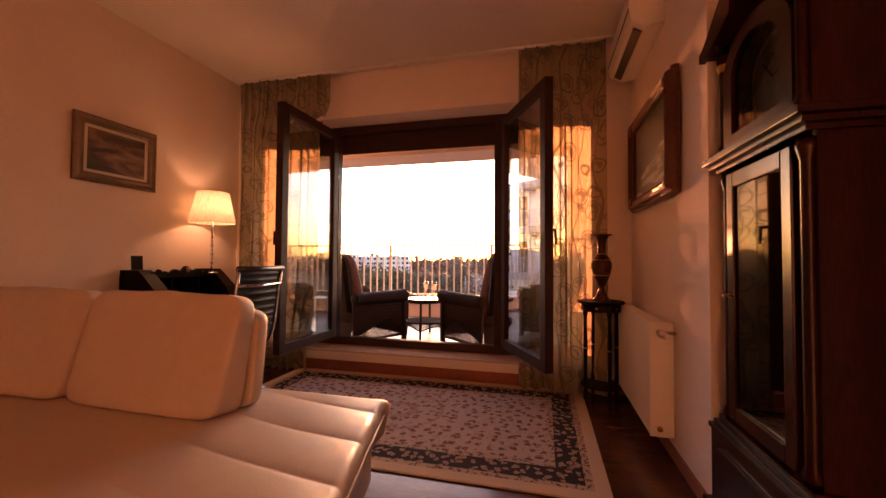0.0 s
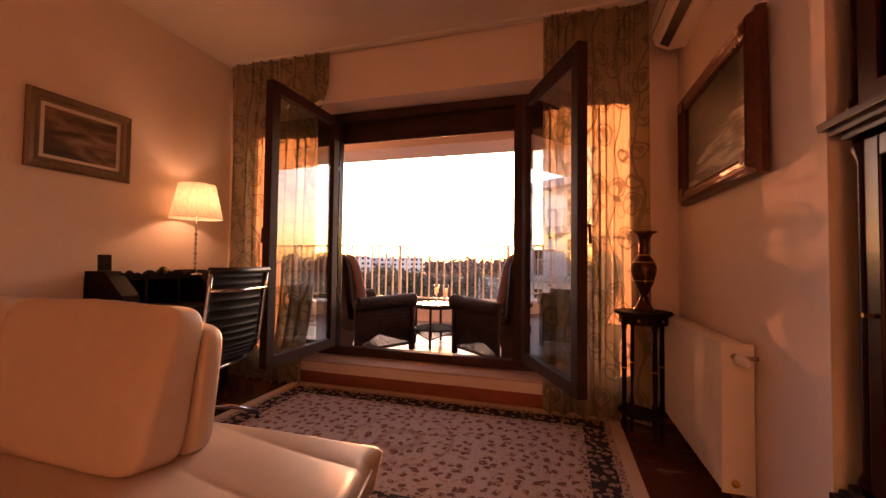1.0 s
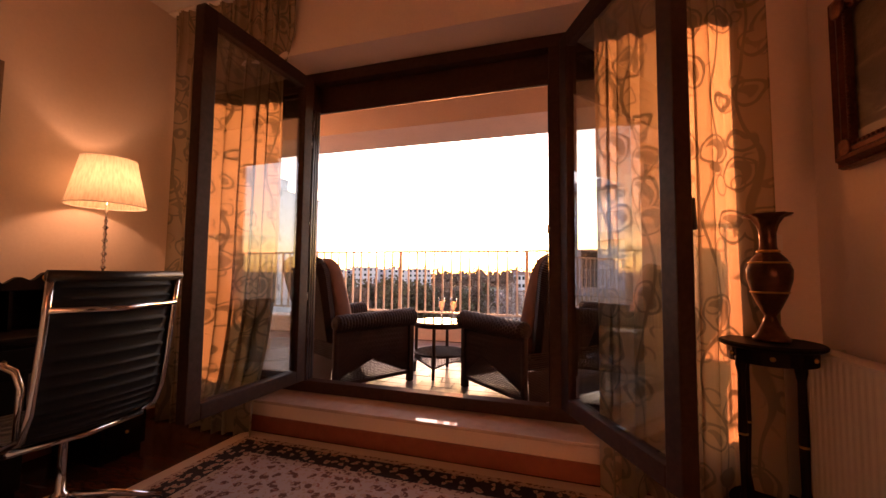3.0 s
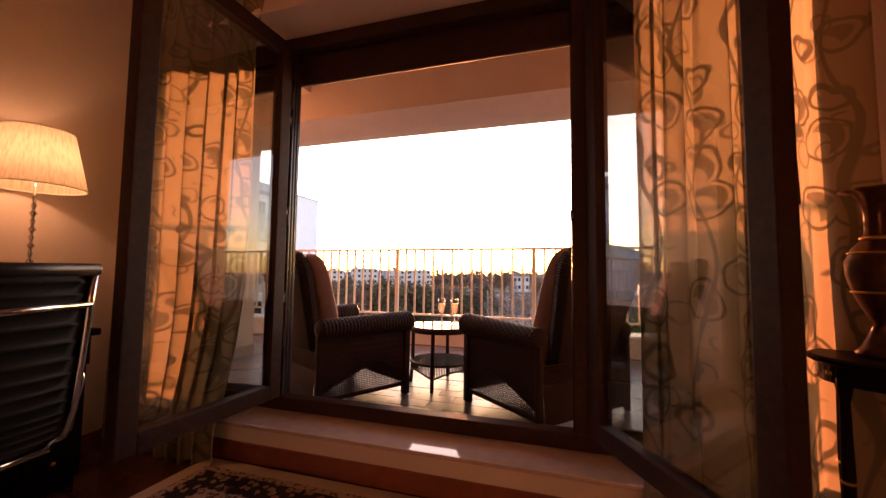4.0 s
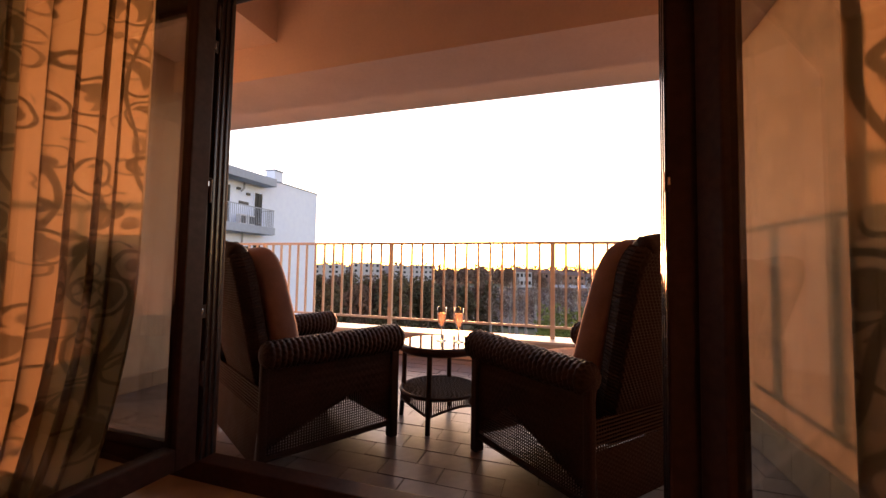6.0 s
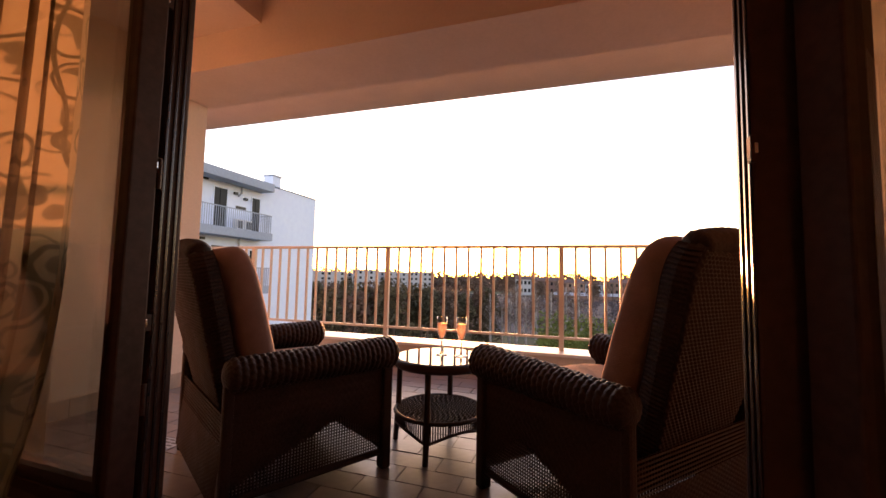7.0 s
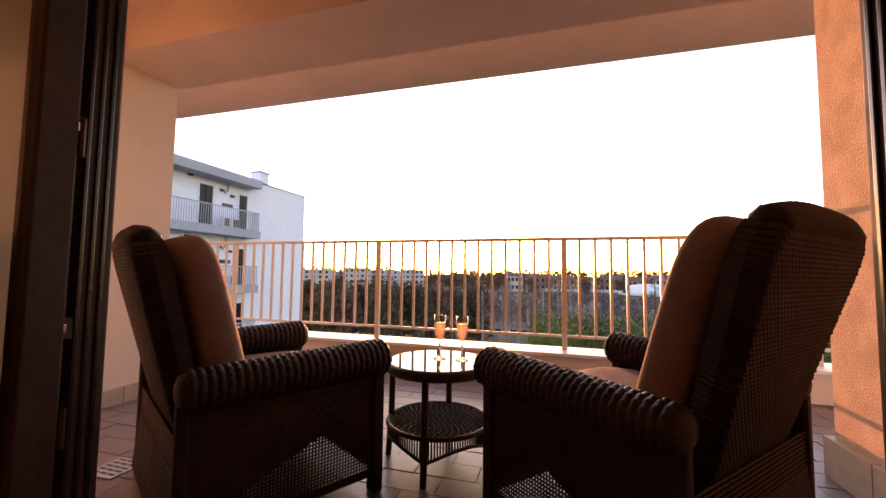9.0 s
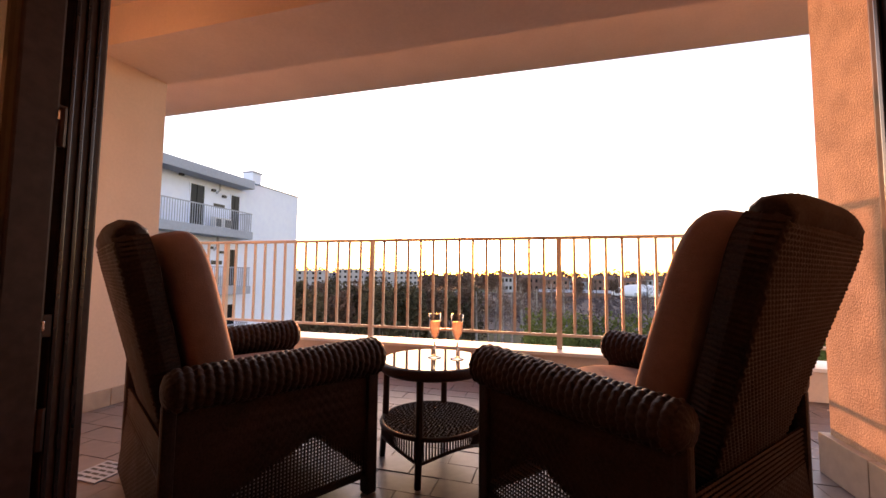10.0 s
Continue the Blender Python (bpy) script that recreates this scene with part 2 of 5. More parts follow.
# ---- the window: frame, shutter, fixed side panes, two open leaves ----
win = thing("window_1", (0, 0, 0), "wide dark brown terrace window with fixed side panes", "window", kind="structure")
HL, HR = -.878, .82
part("head", B(OL, OR, -.085, 0, 2.19, OT, .006), FRAME, win)
part("sill", B(OL, OR, -.085, 0, -.085, -.005, .006), FRAME, win)
for x0, x1 in ((OL, OL + .07), (HL - .12, HL), (HR, HR + .115), (OR - .07, OR)):
    part("upright", B(x0, x1, -.085, 0, -.005, 2.19, .006), FRAME, win)
for x0, x1 in ((OL + .07, HL - .12), (HR + .115, OR - .07)):
    ob = part("pane", B(x0, x1, -.035, -.029, -.005, 2.19), PANE, win)
    ob.visible_shadow = False
    part("bead", B(x0, x1, -.07, -.045, -.005, .035), FRAME, win)
    part("bead", B(x0, x1, -.07, -.045, 2.15, 2.19), FRAME, win)
shut = thing("roller_shutter", (0, 0, 0), "dark brown roller shutter drawn up under the lintel", "shutter")
part("bottom_bar", B(OL + .01, OR - .01, .006, .03, 1.995, 2.035, .005), FRAME, shut)
part("curtain_board", B(OL + .01, OR - .01, .012, .026, 2.035, 2.20), FRAME, shut)
part("box_front", B(OL, OR, -.02, .1, 2.20, OT - .002), FRAME, shut)
GASKET = mat("dark_gasket_gloss", (0.020, 0.013, 0.013), 0.22, grain=0.2, spec=0.5)
for x, side, zs in ((HL, 1, (.60, 1.13, 1.72)), (HR, -1, (1.05,))):
    for z in zs:
        keep = part("keeper", B(x - .010, x + .003, -.104, -.084, z - .028, z + .028, .003), FRAME, win, "dark lock keeper")
        part("strike_plate", B(x - .004, x + .0045, -.106, -.099, z - .012, z + .012, .002), CHROME, keep, "small bright metal strike plate")
    for y in (-.078, -.052, -.026):
        part("gasket", B(min(x, x + side * .005), max(x, x + side * .005), y - .005, y + .005, .0, 1.99, .002), GASKET, win, "glossy vertical seal")


def leaf(hinge, tip, side, label):
    """An open window leaf from its hinge to its tip, seen from above."""
    h, t = Vector((*hinge, 0)), Vector((*tip, 0))
    w = (t - h).length
    a = math.degrees(math.atan2(t.y - h.y, t.x - h.x))
    ob = thing("door_leaf", (h.x, h.y, 0), label, "glass door", "leaves of the terrace door", a)
    z0, z1, s = .0, 2.205, .085
    part("stile", B(0, s, -.034, .034, z0, z1, .006), FRAME, ob)
    part("stile", B(w - s, w, -.034, .034, z0, z1, .006), FRAME, ob)
    part("bottom_rail", B(s, w - s, -.034, .034, z0, z0 + .085, .006), FRAME, ob)
    part("top_rail", B(s, w - s, -.034, .034, z1 - .085, z1, .006), FRAME, ob)
    p = part("pane", B(s - .01, w - s + .01, -.009, .009, z0 + .075, z1 - .075), PANE, ob)
    for z in (.35, 1.1, 1.85):
        part("hinge", tube(bmesh.new(), [(-.008, .03, z - .05), (-.008, .03, z + .05)], .009, 8), FRAME, ob)
    hb = tube(bmesh.new(), [(w - .045, side * .034, 1.06), (w - .045, side * .075, 1.06)], .011, 8)
    tube(hb, [(w - .045, side * .072, 1.07), (w - .045, side * .078, .95)], .010, 8)
    part("handle", hb, BLACK, ob, "small dark lever handle")
    return ob


leaf((HR + .095, -.10), (1.325, -.93), 1, "dark-framed glass door leaf standing open into the room")
leaf((HL - .03, -.10), (-.938, -1.0), -1, "dark-framed glass door leaf standing open into the room")

# ---- curtains ----
def curtain_mat():
    """Sheer cloth printed with open rings, crescents and thin winding stems that show where light comes through."""
    m = bpy.data.materials.new("sheer_curtain")
    m.use_nodes = True
    n, l = m.node_tree.nodes, m.node_tree.links
    n.remove(n["Principled BSDF"])
    tc, mp = n.new("ShaderNodeTexCoord"), n.new("ShaderNodeMapping")
    mp.inputs["Scale"].default_value = (1.25, 0, 1)
    l.new(tc.outputs["Object"], mp.inputs[0])
    nz, bend = n.new("ShaderNodeTexNoise"), n.new("ShaderNodeMixRGB")
    nz.inputs["Scale"].default_value, bend.inputs[0].default_value = 4.5, 0.10
    l.new(mp.outputs[0], nz.inputs["Vector"]), l.new(mp.outputs[0], bend.inputs[1]), l.new(nz.outputs["Color"], bend.inputs[2])

    def calc(op, a, b=None, c=None):
        k = n.new("ShaderNodeMath")
        k.operation, k.use_clamp = op, False
        for q, v in enumerate((a, b, c)):
            if isinstance(v, (int, float)):
                k.inputs[q].default_value = v
            elif v is not None:
                l.new(v, k.inputs[q])
        return k.outputs[0]

    def fade(v, lo, hi):
        k = n.new("ShaderNodeMapRange")
        k.inputs[1].default_value, k.inputs[2].default_value = lo, hi
        l.new(v, k.inputs[0])
        return k.outputs[0]

    def cells(scale, shift):
        mv, vo = n.new("ShaderNodeMapping"), n.new("ShaderNodeTexVoronoi")
        mv.inputs["Location"].default_value = shift
        vo.inputs["Scale"].default_value, vo.inputs["Randomness"].default_value = scale, 0.75
        l.new(bend.outputs[0], mv.inputs[0]), l.new(mv.outputs[0], vo.inputs["Vector"])
        return vo.outputs["Distance"]

    big, moved, small = cells(5.6, (0, 0, 0)), cells(5.6, (.035, 0, .03)), cells(8.5, (.4, 0, .7))
    ring = calc("SUBTRACT", 1.0, fade(calc("ABSOLUTE", calc("SUBTRACT", big, .40)), .022, .036))
    crescent = calc("MULTIPLY", calc("SUBTRACT", 1.0, fade(big, .30, .32)), fade(moved, .30, .32))
    ring2 = calc("MULTIPLY", calc("SUBTRACT", 1.0, fade(calc("ABSOLUTE", calc("SUBTRACT", small, .30)), .028, .045)), fade(nz.outputs[0], .46, .52))
    stem = n.new("ShaderNodeTexWave")
    stem.inputs["Scale"].default_value, stem.inputs["Distortion"].default_value, stem.inputs["Detail"].default_value, stem.inputs["Detail Scale"].default_value = 1.5, 7.0, 1.0, 1.1
    l.new(mp.outputs[0], stem.inputs["Vector"])
    vine = fade(stem.outputs["Fac"], .975, .99)
    pat = calc("MAXIMUM", calc("MAXIMUM", ring, vine), calc("MAXIMUM", calc("MULTIPLY", crescent, .85), calc("MULTIPLY", ring2, .8)))

    def tone(a, b):
        k = n.new("ShaderNodeMixRGB")
        k.inputs[1].default_value, k.inputs[2].default_value = (*a, 1), (*b, 1)
        l.new(pat, k.inputs[0])
        return k.outputs[0]

    dif, tra, clr = n.new("ShaderNodeBsdfDiffuse"), n.new("ShaderNodeBsdfTranslucent"), n.new("ShaderNodeBsdfTransparent")
    l.new(tone((.42, .37, .27), (.36, .325, .24)), dif.inputs[0]), l.new(tone((.52, .38, .24), (.12, .095, .06)), tra.inputs[0])
    m1, m2 = n.new("ShaderNodeMixShader"), n.new("ShaderNodeMixShader")
    m1.inputs[0].default_value = 0.5
    l.new(dif.outputs[0], m1.inputs[1]), l.new(tra.outputs[0], m1.inputs[2])
    op = n.new("ShaderNodeMapRange")
    op.inputs[3].default_value, op.inputs[4].default_value = 0.90, 0.985
    l.new(pat, op.inputs[0]), l.new(op.outputs[0], m2.inputs[0])
    l.new(clr.outputs[0], m2.inputs[1]), l.new(m1.outputs[0], m2.inputs[2])
    l.new(m2.outputs[0], n["Material Output"].inputs[0])
    return m


SHEER = curtain_mat()


def curtain(x0, x1, seed, label, pushed=None):
    """Gathered cloth from ceiling to floor; pushed: where an open leaf presses its inner edge (x, y) below the leaf's top."""
    rnd = random.Random(seed)
    ph = [rnd.uniform(0, 6.28) for _ in range(4)]
    folds = (x1 - x0) / .135
    def f(u, v):
        z = F + .012 + v * (CE - .02 - F - .012)
        a = 6.28319 * folds * u + ph[0] + 1.8 * math.sin(5 * u + ph[1]) + 1.1 * math.sin(13 * u + ph[2]) + (.5 + .5 * math.sin(17 * u + ph[3])) * math.sin(2.6 * v + 9 * u)
        tight = .036 + .020 * (1 - v) + .016 * math.sin(9 * u + ph[2]) * (.4 + .6 * (1 - v))
        xr, y0 = x1, -.415
        if pushed:
            p = min(1, max(0, (2.42 - z) / .26))
            p = p * p * (3 - 2 * p)
            low = min(1, max(0, (z + .10) / .9))
            low = low * (2 - low)
            xr = x1 + (pushed[0] - x1) * p
            y0 += (pushed[1] + .415) * p * low * min(1, max(0, (u - .25) / .5))
        x = x0 + (xr - x0) * (u + .012 * (1 - v) * math.sin(4 * v + ph[3] + 8 * u)) + .019 * (.4 + .6 * math.sin(6 * u + ph[1]) ** 2) * math.sin(2 * a)
        head = max(0.0, (v - .62) / .38) ** 1.5
        fine = 6.28319 * (x1 - x0) / .036 * u
        x += .006 * head * math.sin(fine)
        return (x, y0 + .011 * head * math.sin(fine + 1.2) + (1 - .5 * head) * tight * math.sin(a) + .010 * math.sin(3 * v + 7 * u), z)
    return tagged(part("curtain", sheet(bmesh.new(), int(folds * 34), 80, f), SHEER, None, "", True), label, "curtain", "window curtains")


curtain(-1.90, -.80, 3, "sheer cream floor-length curtain pushed aside by the door leaf", (-1.0, -.275))
curtain(1.07, 1.80, 5, "sheer cream floor-length curtain with a swirling pattern, glowing in the sun")
tagged(part("curtain_rail", B(XL + .02, XR - .02, -.44, -.39, CE - .022, CE - .001, .004), PLASTIC), "thin white curtain rail under the ceiling", "curtain rail")

# ---- terrace shell ----
RY, LT = 3.09, .06                   # the rail's line, the ledge's top
structure("terrace_slab", B(-7.0, 6.0, .10, 3.25, -.6, BF - .006), GROUT, "grouted terrace slab")
sw = bmesh.new()
box(sw, -2.95, -2.66, .12, 1.58, BF - .1, 3.0)
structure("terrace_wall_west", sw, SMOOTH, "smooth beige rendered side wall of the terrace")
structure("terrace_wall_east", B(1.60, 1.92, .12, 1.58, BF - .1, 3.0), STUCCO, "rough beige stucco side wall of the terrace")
cb = bmesh.new()
box(cb, -7.0, 6.0, .12, 1.06, 2.86, 3.05)
box(cb, -7.0, 6.0, 1.06, 1.60, 2.25, 3.05)
box(cb, -7.0, 6.0, 1.60, 3.02, 2.745, 3.05)
box(cb, -2.66, -1.60, .12, 1.06, 2.52, 2.86)
structure("terrace_ceiling", cb, SMOOTH, "beige rendered terrace ceiling with a deep edge beam")
structure("parapet", B(-7.0, 6.0, 2.93, 3.22, BF - .4, LT - .03), SMOOTH, "low beige terrace kerb wall")
structure("parapet_ledge", B(-7.0, 6.0, 2.89, 3.25, LT - .03, LT, .006), LEDGE, "white stone coping ledge")

rail = thing("railing", (0, RY, 0), "beige painted metal terrace railing with upright bars", "railing")
part("top_rail", B(-5.5, 4.6, -.025, .025, 1.085, 1.115, .005), RAIL, rail)
part("bottom_rail", B(-5.5, 4.6, -.015, .015, .172, .197, .003), RAIL, rail)
bar_me = part("bar", B(-.012, .012, -.010, .010, .197, 1.085), RAIL, rail)
bar_me.location = (.386 - 3 * 1.93 + .138, 0, 0)
post_me = part("post", B(-.024, .024, -.022, .022, LT, 1.085, .003), RAIL, rail)
post_me.location = (.386 - 3 * 1.93, 0, 0)
for i in range(-3, 3):
    for k in range(14):
        if (i, k) in ((-3, 0), (-3, 1)):
            continue
        src = post_me if k == 0 else bar_me
        ob = src.copy()
        scene.collection.objects.link(ob)
        ob.location = (.386 + i * 1.93 + k * 1.93 / 14, 0, 0)

# ---- wicker armchairs ----
def wicker_chair(at, turn, lean, tall, label):
    """A high-backed wicker recliner: it faces +x in its own axes, origin on the floor under its middle."""
    ch = thing("wicker_armchair", at, label, "armchair", "terrace armchairs", turn)
    W = .92
    yi = W / 2
    for sy in (-1, 1):
        # the rolled arm, wound with thick strands
        def arm(u, v, sy=sy):
            x = -.39 + u * .815
            a = 6.28319 * v
            ridge = .007 * abs(math.sin(math.pi * 30 * u))
            r = .064 + ridge + .016 * u + .0026 * math.sin(15 * a + math.pi * int(30 * u))
            for e in ((u - .94) / .06, (.05 - u) / .05):
                if e > 0:
                    r *= math.sqrt(max(.0003, 1 - e * e))
            return (x, sy * (yi - .035) + r * 1.05 * math.cos(a), .572 - .012 * (1 - u) + r * .95 * math.sin(a))
        part("armrest", sheet(bmesh.new(), 30 * 7, 60, arm), WICKER, ch, smooth=True)
        # side panel: close weave above, an open lattice gusset below
        sp = bmesh.new()
        yo = sy * (yi - .03)
        def gusset(u):
            """Height of the closed weave's lower edge, peaked towards the front."""
            return .30 - .19 * abs(u - .66) / (.34 if u > .66 else .66)
        def side(u, v, yo=yo, sy=sy):
            x = -.37 + u * .75
            low = gusset(u)
            z = low + v * (.53 - low)
            return (x, yo + sy * (.010 * math.sin(3.14 * v) + .0035 * math.sin(150 * z) * math.cos(math.pi * round(u * 48))), z)
        sheet(sp, 96, 26, side)
        part("side_panel", sp, WICKER, ch, smooth=True)
        lt = bmesh.new()
        for i in range(56):
            u = (i + .5) / 56
            x = -.37 + u * .75
            tube(lt, [(x, yo, .085), (x, yo, gusset(u) + .01)], .0042, 4)
        for j in range(15):
            z = .094 + j * .0135
            f = min(1, max(0, (.30 - z) / .19))
            u0, u1 = .66 - .66 * f, .66 + .34 * f
            if f > .03:
                tube(lt, [(-.37 + u0 * .75, yo + .003, z), (-.37 + u1 * .75, yo + .003, z)], .0042, 4)
        part("lattice", lt, WICKER, ch, "open woven lattice")
        part("bottom_bar", tube(bmesh.new(), [(-.38, yo, .08), (.38, yo, .08)], .016, 8), WICKER, ch)
        part("front_post", B(.345, .395, yo - .028, yo + .028, 0, .51, .008), WICKER, ch)
        part("back_post", B(-.385, -.345, yo - .02, yo + .02, 0, .53, .012), WICKER, ch)
    fp = bmesh.new()
    sheet(fp, 8, 60, lambda u, v: (.37 + .004 * math.sin(120 * u), -yi + .05 + v * (W - .10), .08 + u * .24))
    part("front_panel", fp, WICKER, ch)
    bp2 = bmesh.new()
    sheet(bp2, 60, 90, lambda u, v: (-.375 - .02 * (1 - u) + .003 * math.sin(math.pi * u * 24) * math.sin(math.pi * v * 44), -yi + .05 + v * (W - .10), .05 + u * .23))
    part("back_panel", bp2, WICKER, ch, smooth=True)
    bl = bmesh.new()
    for i in range(50):
        y = -yi + .06 + (W - .12) * i / 49
        tube(bl, [(-.37, y, .275), (-.365, y, .40)], .0042, 4)
    for k in range(8):
        tube(bl, [(-.371, -yi + .05, .285 + k * .0155), (-.371, yi - .05, .285 + k * .0155)], .0042, 4)
    part("back_lattice", bl, WICKER, ch, "open woven lattice")
    part("footrest", B(.376, .412, -yi + .09, yi - .09, .12, .40, .010), WICKER, ch, "folded-in woven footrest")
    # reclined wing-shaped back
    tilt = radians(lean)
    def back_pt(w, h, t):
        return (-.27 - math.sin(tilt) * h - t * math.cos(tilt), w, .26 + math.cos(tilt) * h - t * math.sin(tilt))
    def half_width(h):
        w = .245 + .130 * min(1, h / (tall - .125))
        return w - .05 * max(0, (h - tall + .105) / .105) ** 2.5
    def weave(face, w, h):
        return .0038 * math.sin(math.pi * w / .0115) * math.sin(math.pi * h / .0135)
    for face in (1, -1):
        bk = bmesh.new()
        def slab(u, v, face=face):
            h = tall * v
            w = (2 * u - 1) * half_width(h)
            edge = min(1, (1 - abs(2 * u - 1)) / .06, (1 - v) / .03 + .02)
            return back_pt(w, h, face * (.012 + .038 * math.sqrt(max(0, edge))) + weave(face, w, h))
        nu, nv = (150, 200) if face > 0 else (20, 20)
        sheet(bk, nu, nv, slab)
        part("backrest" if face > 0 else "backrest_front", bk, WICKER, ch, smooth=True)
    top = [back_pt(-.318 + .636 * i / 32, tall + .013 - .028 * abs(i / 16 - 1) ** 3, 0) for i in range(33)]
    part("top_roll", tube(bmesh.new(), top, [.043 + .010 * (i % 2) for i in range(33)], 10), WICKER, ch, smooth=True)
    for sy in (-1, 1):
        rim = bmesh.new()
        side_bm = bmesh.new()
        sheet(side_bm, 120, 8, lambda u, v, sy=sy: back_pt(sy * (half_width((tall - .005) * u) - .004 + .002 * math.sin(math.pi * u / .008) * math.sin(6.28 * v * 2)), (tall - .005) * u, (2 * v - 1) * .046))
        part("back_side", side_bm, WICKER, ch, smooth=True)
        for i in range(50):
            h = .05 + i * (tall - .055) / 50
            p = Vector(back_pt(sy * (half_width(h) - .012), h, .0))
            tube(rim, [p + Vector((-.038, 0, -.010)), p + Vector((0, sy * .012, 0)), p + Vector((.038, 0, .010))], .0105, 6)
        tagged(part("back_edging", rim, WICKER, ch, "thick wound edging strands"), kind="stuff")
    # cushions
    mb = Matrix.Translation(back_pt(0, tall - .39, -.14)) @ Matrix.Rotation(-tilt, 4, "Y")
    part("back_cushion", pillow(bmesh.new(), .19, .60, .78, 4.2, 18, mb), CUSHION, ch, "tan fabric back cushion", True)
    part("seat_cushion", pillow(bmesh.new(), .66, .68, .17, 5.0, 14, pose(.04, 0, .435)), CUSHION, ch, "tan fabric seat cushion", True)
    part("seat_base", B(-.35, .365, -yi + .05, yi - .05, .28, .33, .01), WICKER, ch)
    return ch


wicker_chair((-1.003, .722, BF), 60, 14.5, .815, "dark woven wicker armchair with tan cushions, facing the sunset")
wicker_chair((.635, .898, BF), 139, 17, .865, "dark woven wicker armchair with tan cushions beside the terrace table")

# ---- terrace table and flutes ----
TX, TY = -.26, 1.17
tb = thing("wicker_table", (TX, TY, BF), "small round dark wicker table with a glass top", "table")
part("rim", lathe(bmesh.new(), [(.235, .462), (.262, .455), (.277, .468), (.279, .486), (.272, .500), (.255, .504), (.235, .500)], 40), WICKER, tb, smooth=True)
part("glass_top", lathe(bmesh.new(), [(.001, .497), (.252, .497), (.255, .500), (.252, .505), (.001, .505)], 48), mat("table_glass", (0.03, 0.025, 0.022), 0.03, grain=0.05, spec=0.8), tb, "dark glossy glass plate")
sh = bmesh.new()
lathe(sh, [(.001, .195), (.245, .195), (.255, .203), (.245, .211), (.001, .211)], 40)
part("lower_shelf", sh, WICKER, tb)
sh = bmesh.new()
for i in range(-15, 16):
    h = math.sqrt(max(0, .247 ** 2 - (i * .0155) ** 2))
    if h > .02:
        for turned in (0, 1):
            n_w = max(3, int(h / .0145) * 2 + 1)
            pts = [(i * .0155, -h + 2 * h * k / (n_w - 1), .2105 + .0022 * (1 if (k + i + turned) % 2 else -1)) for k in range(n_w)]
            tube(sh, [(y, x, z) if turned else (x, y, z) for x, y, z in pts], .0045, 4)
tagged(part("shelf_weave", sh, WICKER, tb), kind="stuff")
part("shelf_rim", tube(bmesh.new(), [(.255 * math.cos(6.28319 * k / 32), .255 * math.sin(6.28319 * k / 32), .205) for k in range(32)], .012, 8, True), WICKER, tb, smooth=True)
for k in range(4):
    a = radians(-87 + 90 * k)
    c, s = math.cos(a), math.sin(a)
    part("leg", tube(bmesh.new(), [(.25 * c, .25 * s, .48), (.252 * c, .252 * s, .38), (.254 * c, .254 * s, .2), (.268 * c, .268 * s, 0)], [.017, .016, .017, .015], 9), WICKER, tb, smooth=True)
    sk = bmesh.new()
    for j in range(30):
        b = a + radians(90) * (j + .5) / 30
        drop = .06 * (1 - math.sin(math.pi * (j + .5) / 30)) + .04
        tube(sk, [(.254 * math.cos(b), .254 * math.sin(b), .196), (.254 * math.cos(b), .254 * math.sin(b), .196 - drop)], .0045, 5)
    tube(sk, [(.254 * math.cos(a + radians(90) * j / 20), .254 * math.sin(a + radians(90) * j / 20), .196 - .04 - .06 * (1 - math.sin(math.pi * j / 20))) for j in range(21)], .008, 6)
    part("skirt", sk, WICKER, tb, "woven scalloped skirt")

STEMGLASS = mat("stem_glass", (0.92, 0.90, 0.88), 0.06, grain=0.02)
STEMGLASS.node_tree.nodes["Principled BSDF"].inputs["Transmission Weight"].default_value = 0.7
WINE = glass_mat("sparkling_rose", (1.0, 0.84, 0.70), 1.0)
wn2, wl2 = WINE.node_tree.nodes, WINE.node_tree.links
fizz, fizz_mix = wn2.new("ShaderNodeBsdfTranslucent"), wn2.new("ShaderNodeMixShader")
fizz.inputs[0].default_value, fizz_mix.inputs[0].default_value = (1.0, 0.74, 0.56, 1), 0.30
wl2.new(wn2["Material Output"].inputs[0].links[0].from_socket, fizz_mix.inputs[1])
wl2.new(fizz.outputs[0], fizz_mix.inputs[2]), wl2.new(fizz_mix.outputs[0], wn2["Material Output"].inputs[0])
for gx, gy in ((-.265, 1.20), (-.145, 1.20)):
    g = thing("champagne_flute", (gx, gy, BF + .505), "clear champagne flute half full of rose wine", "glass", "flutes on the table")
    part("bowl", lathe(bmesh.new(), [(.0045, .081), (.012, .094), (.025, .125), (.0305, .17), (.0305, .225), (.029, .225), (.029, .17), (.022, .125), (.006, .098)], 24), CRYSTAL, g, smooth=True)
    part("stem", lathe(bmesh.new(), [(.0365, .0005), (.035, .005), (.008, .011), (.0052, .05), (.0052, .082)], 20), STEMGLASS, g, "thin crystal stem and foot", True)
    part("wine", lathe(bmesh.new(), [(.004, .097), (.011, .102), (.0225, .128), (.0272, .158), (.0284, .180), (.0284, .186), (.001, .186)], 24), WINE, g, "rose sparkling wine", True)

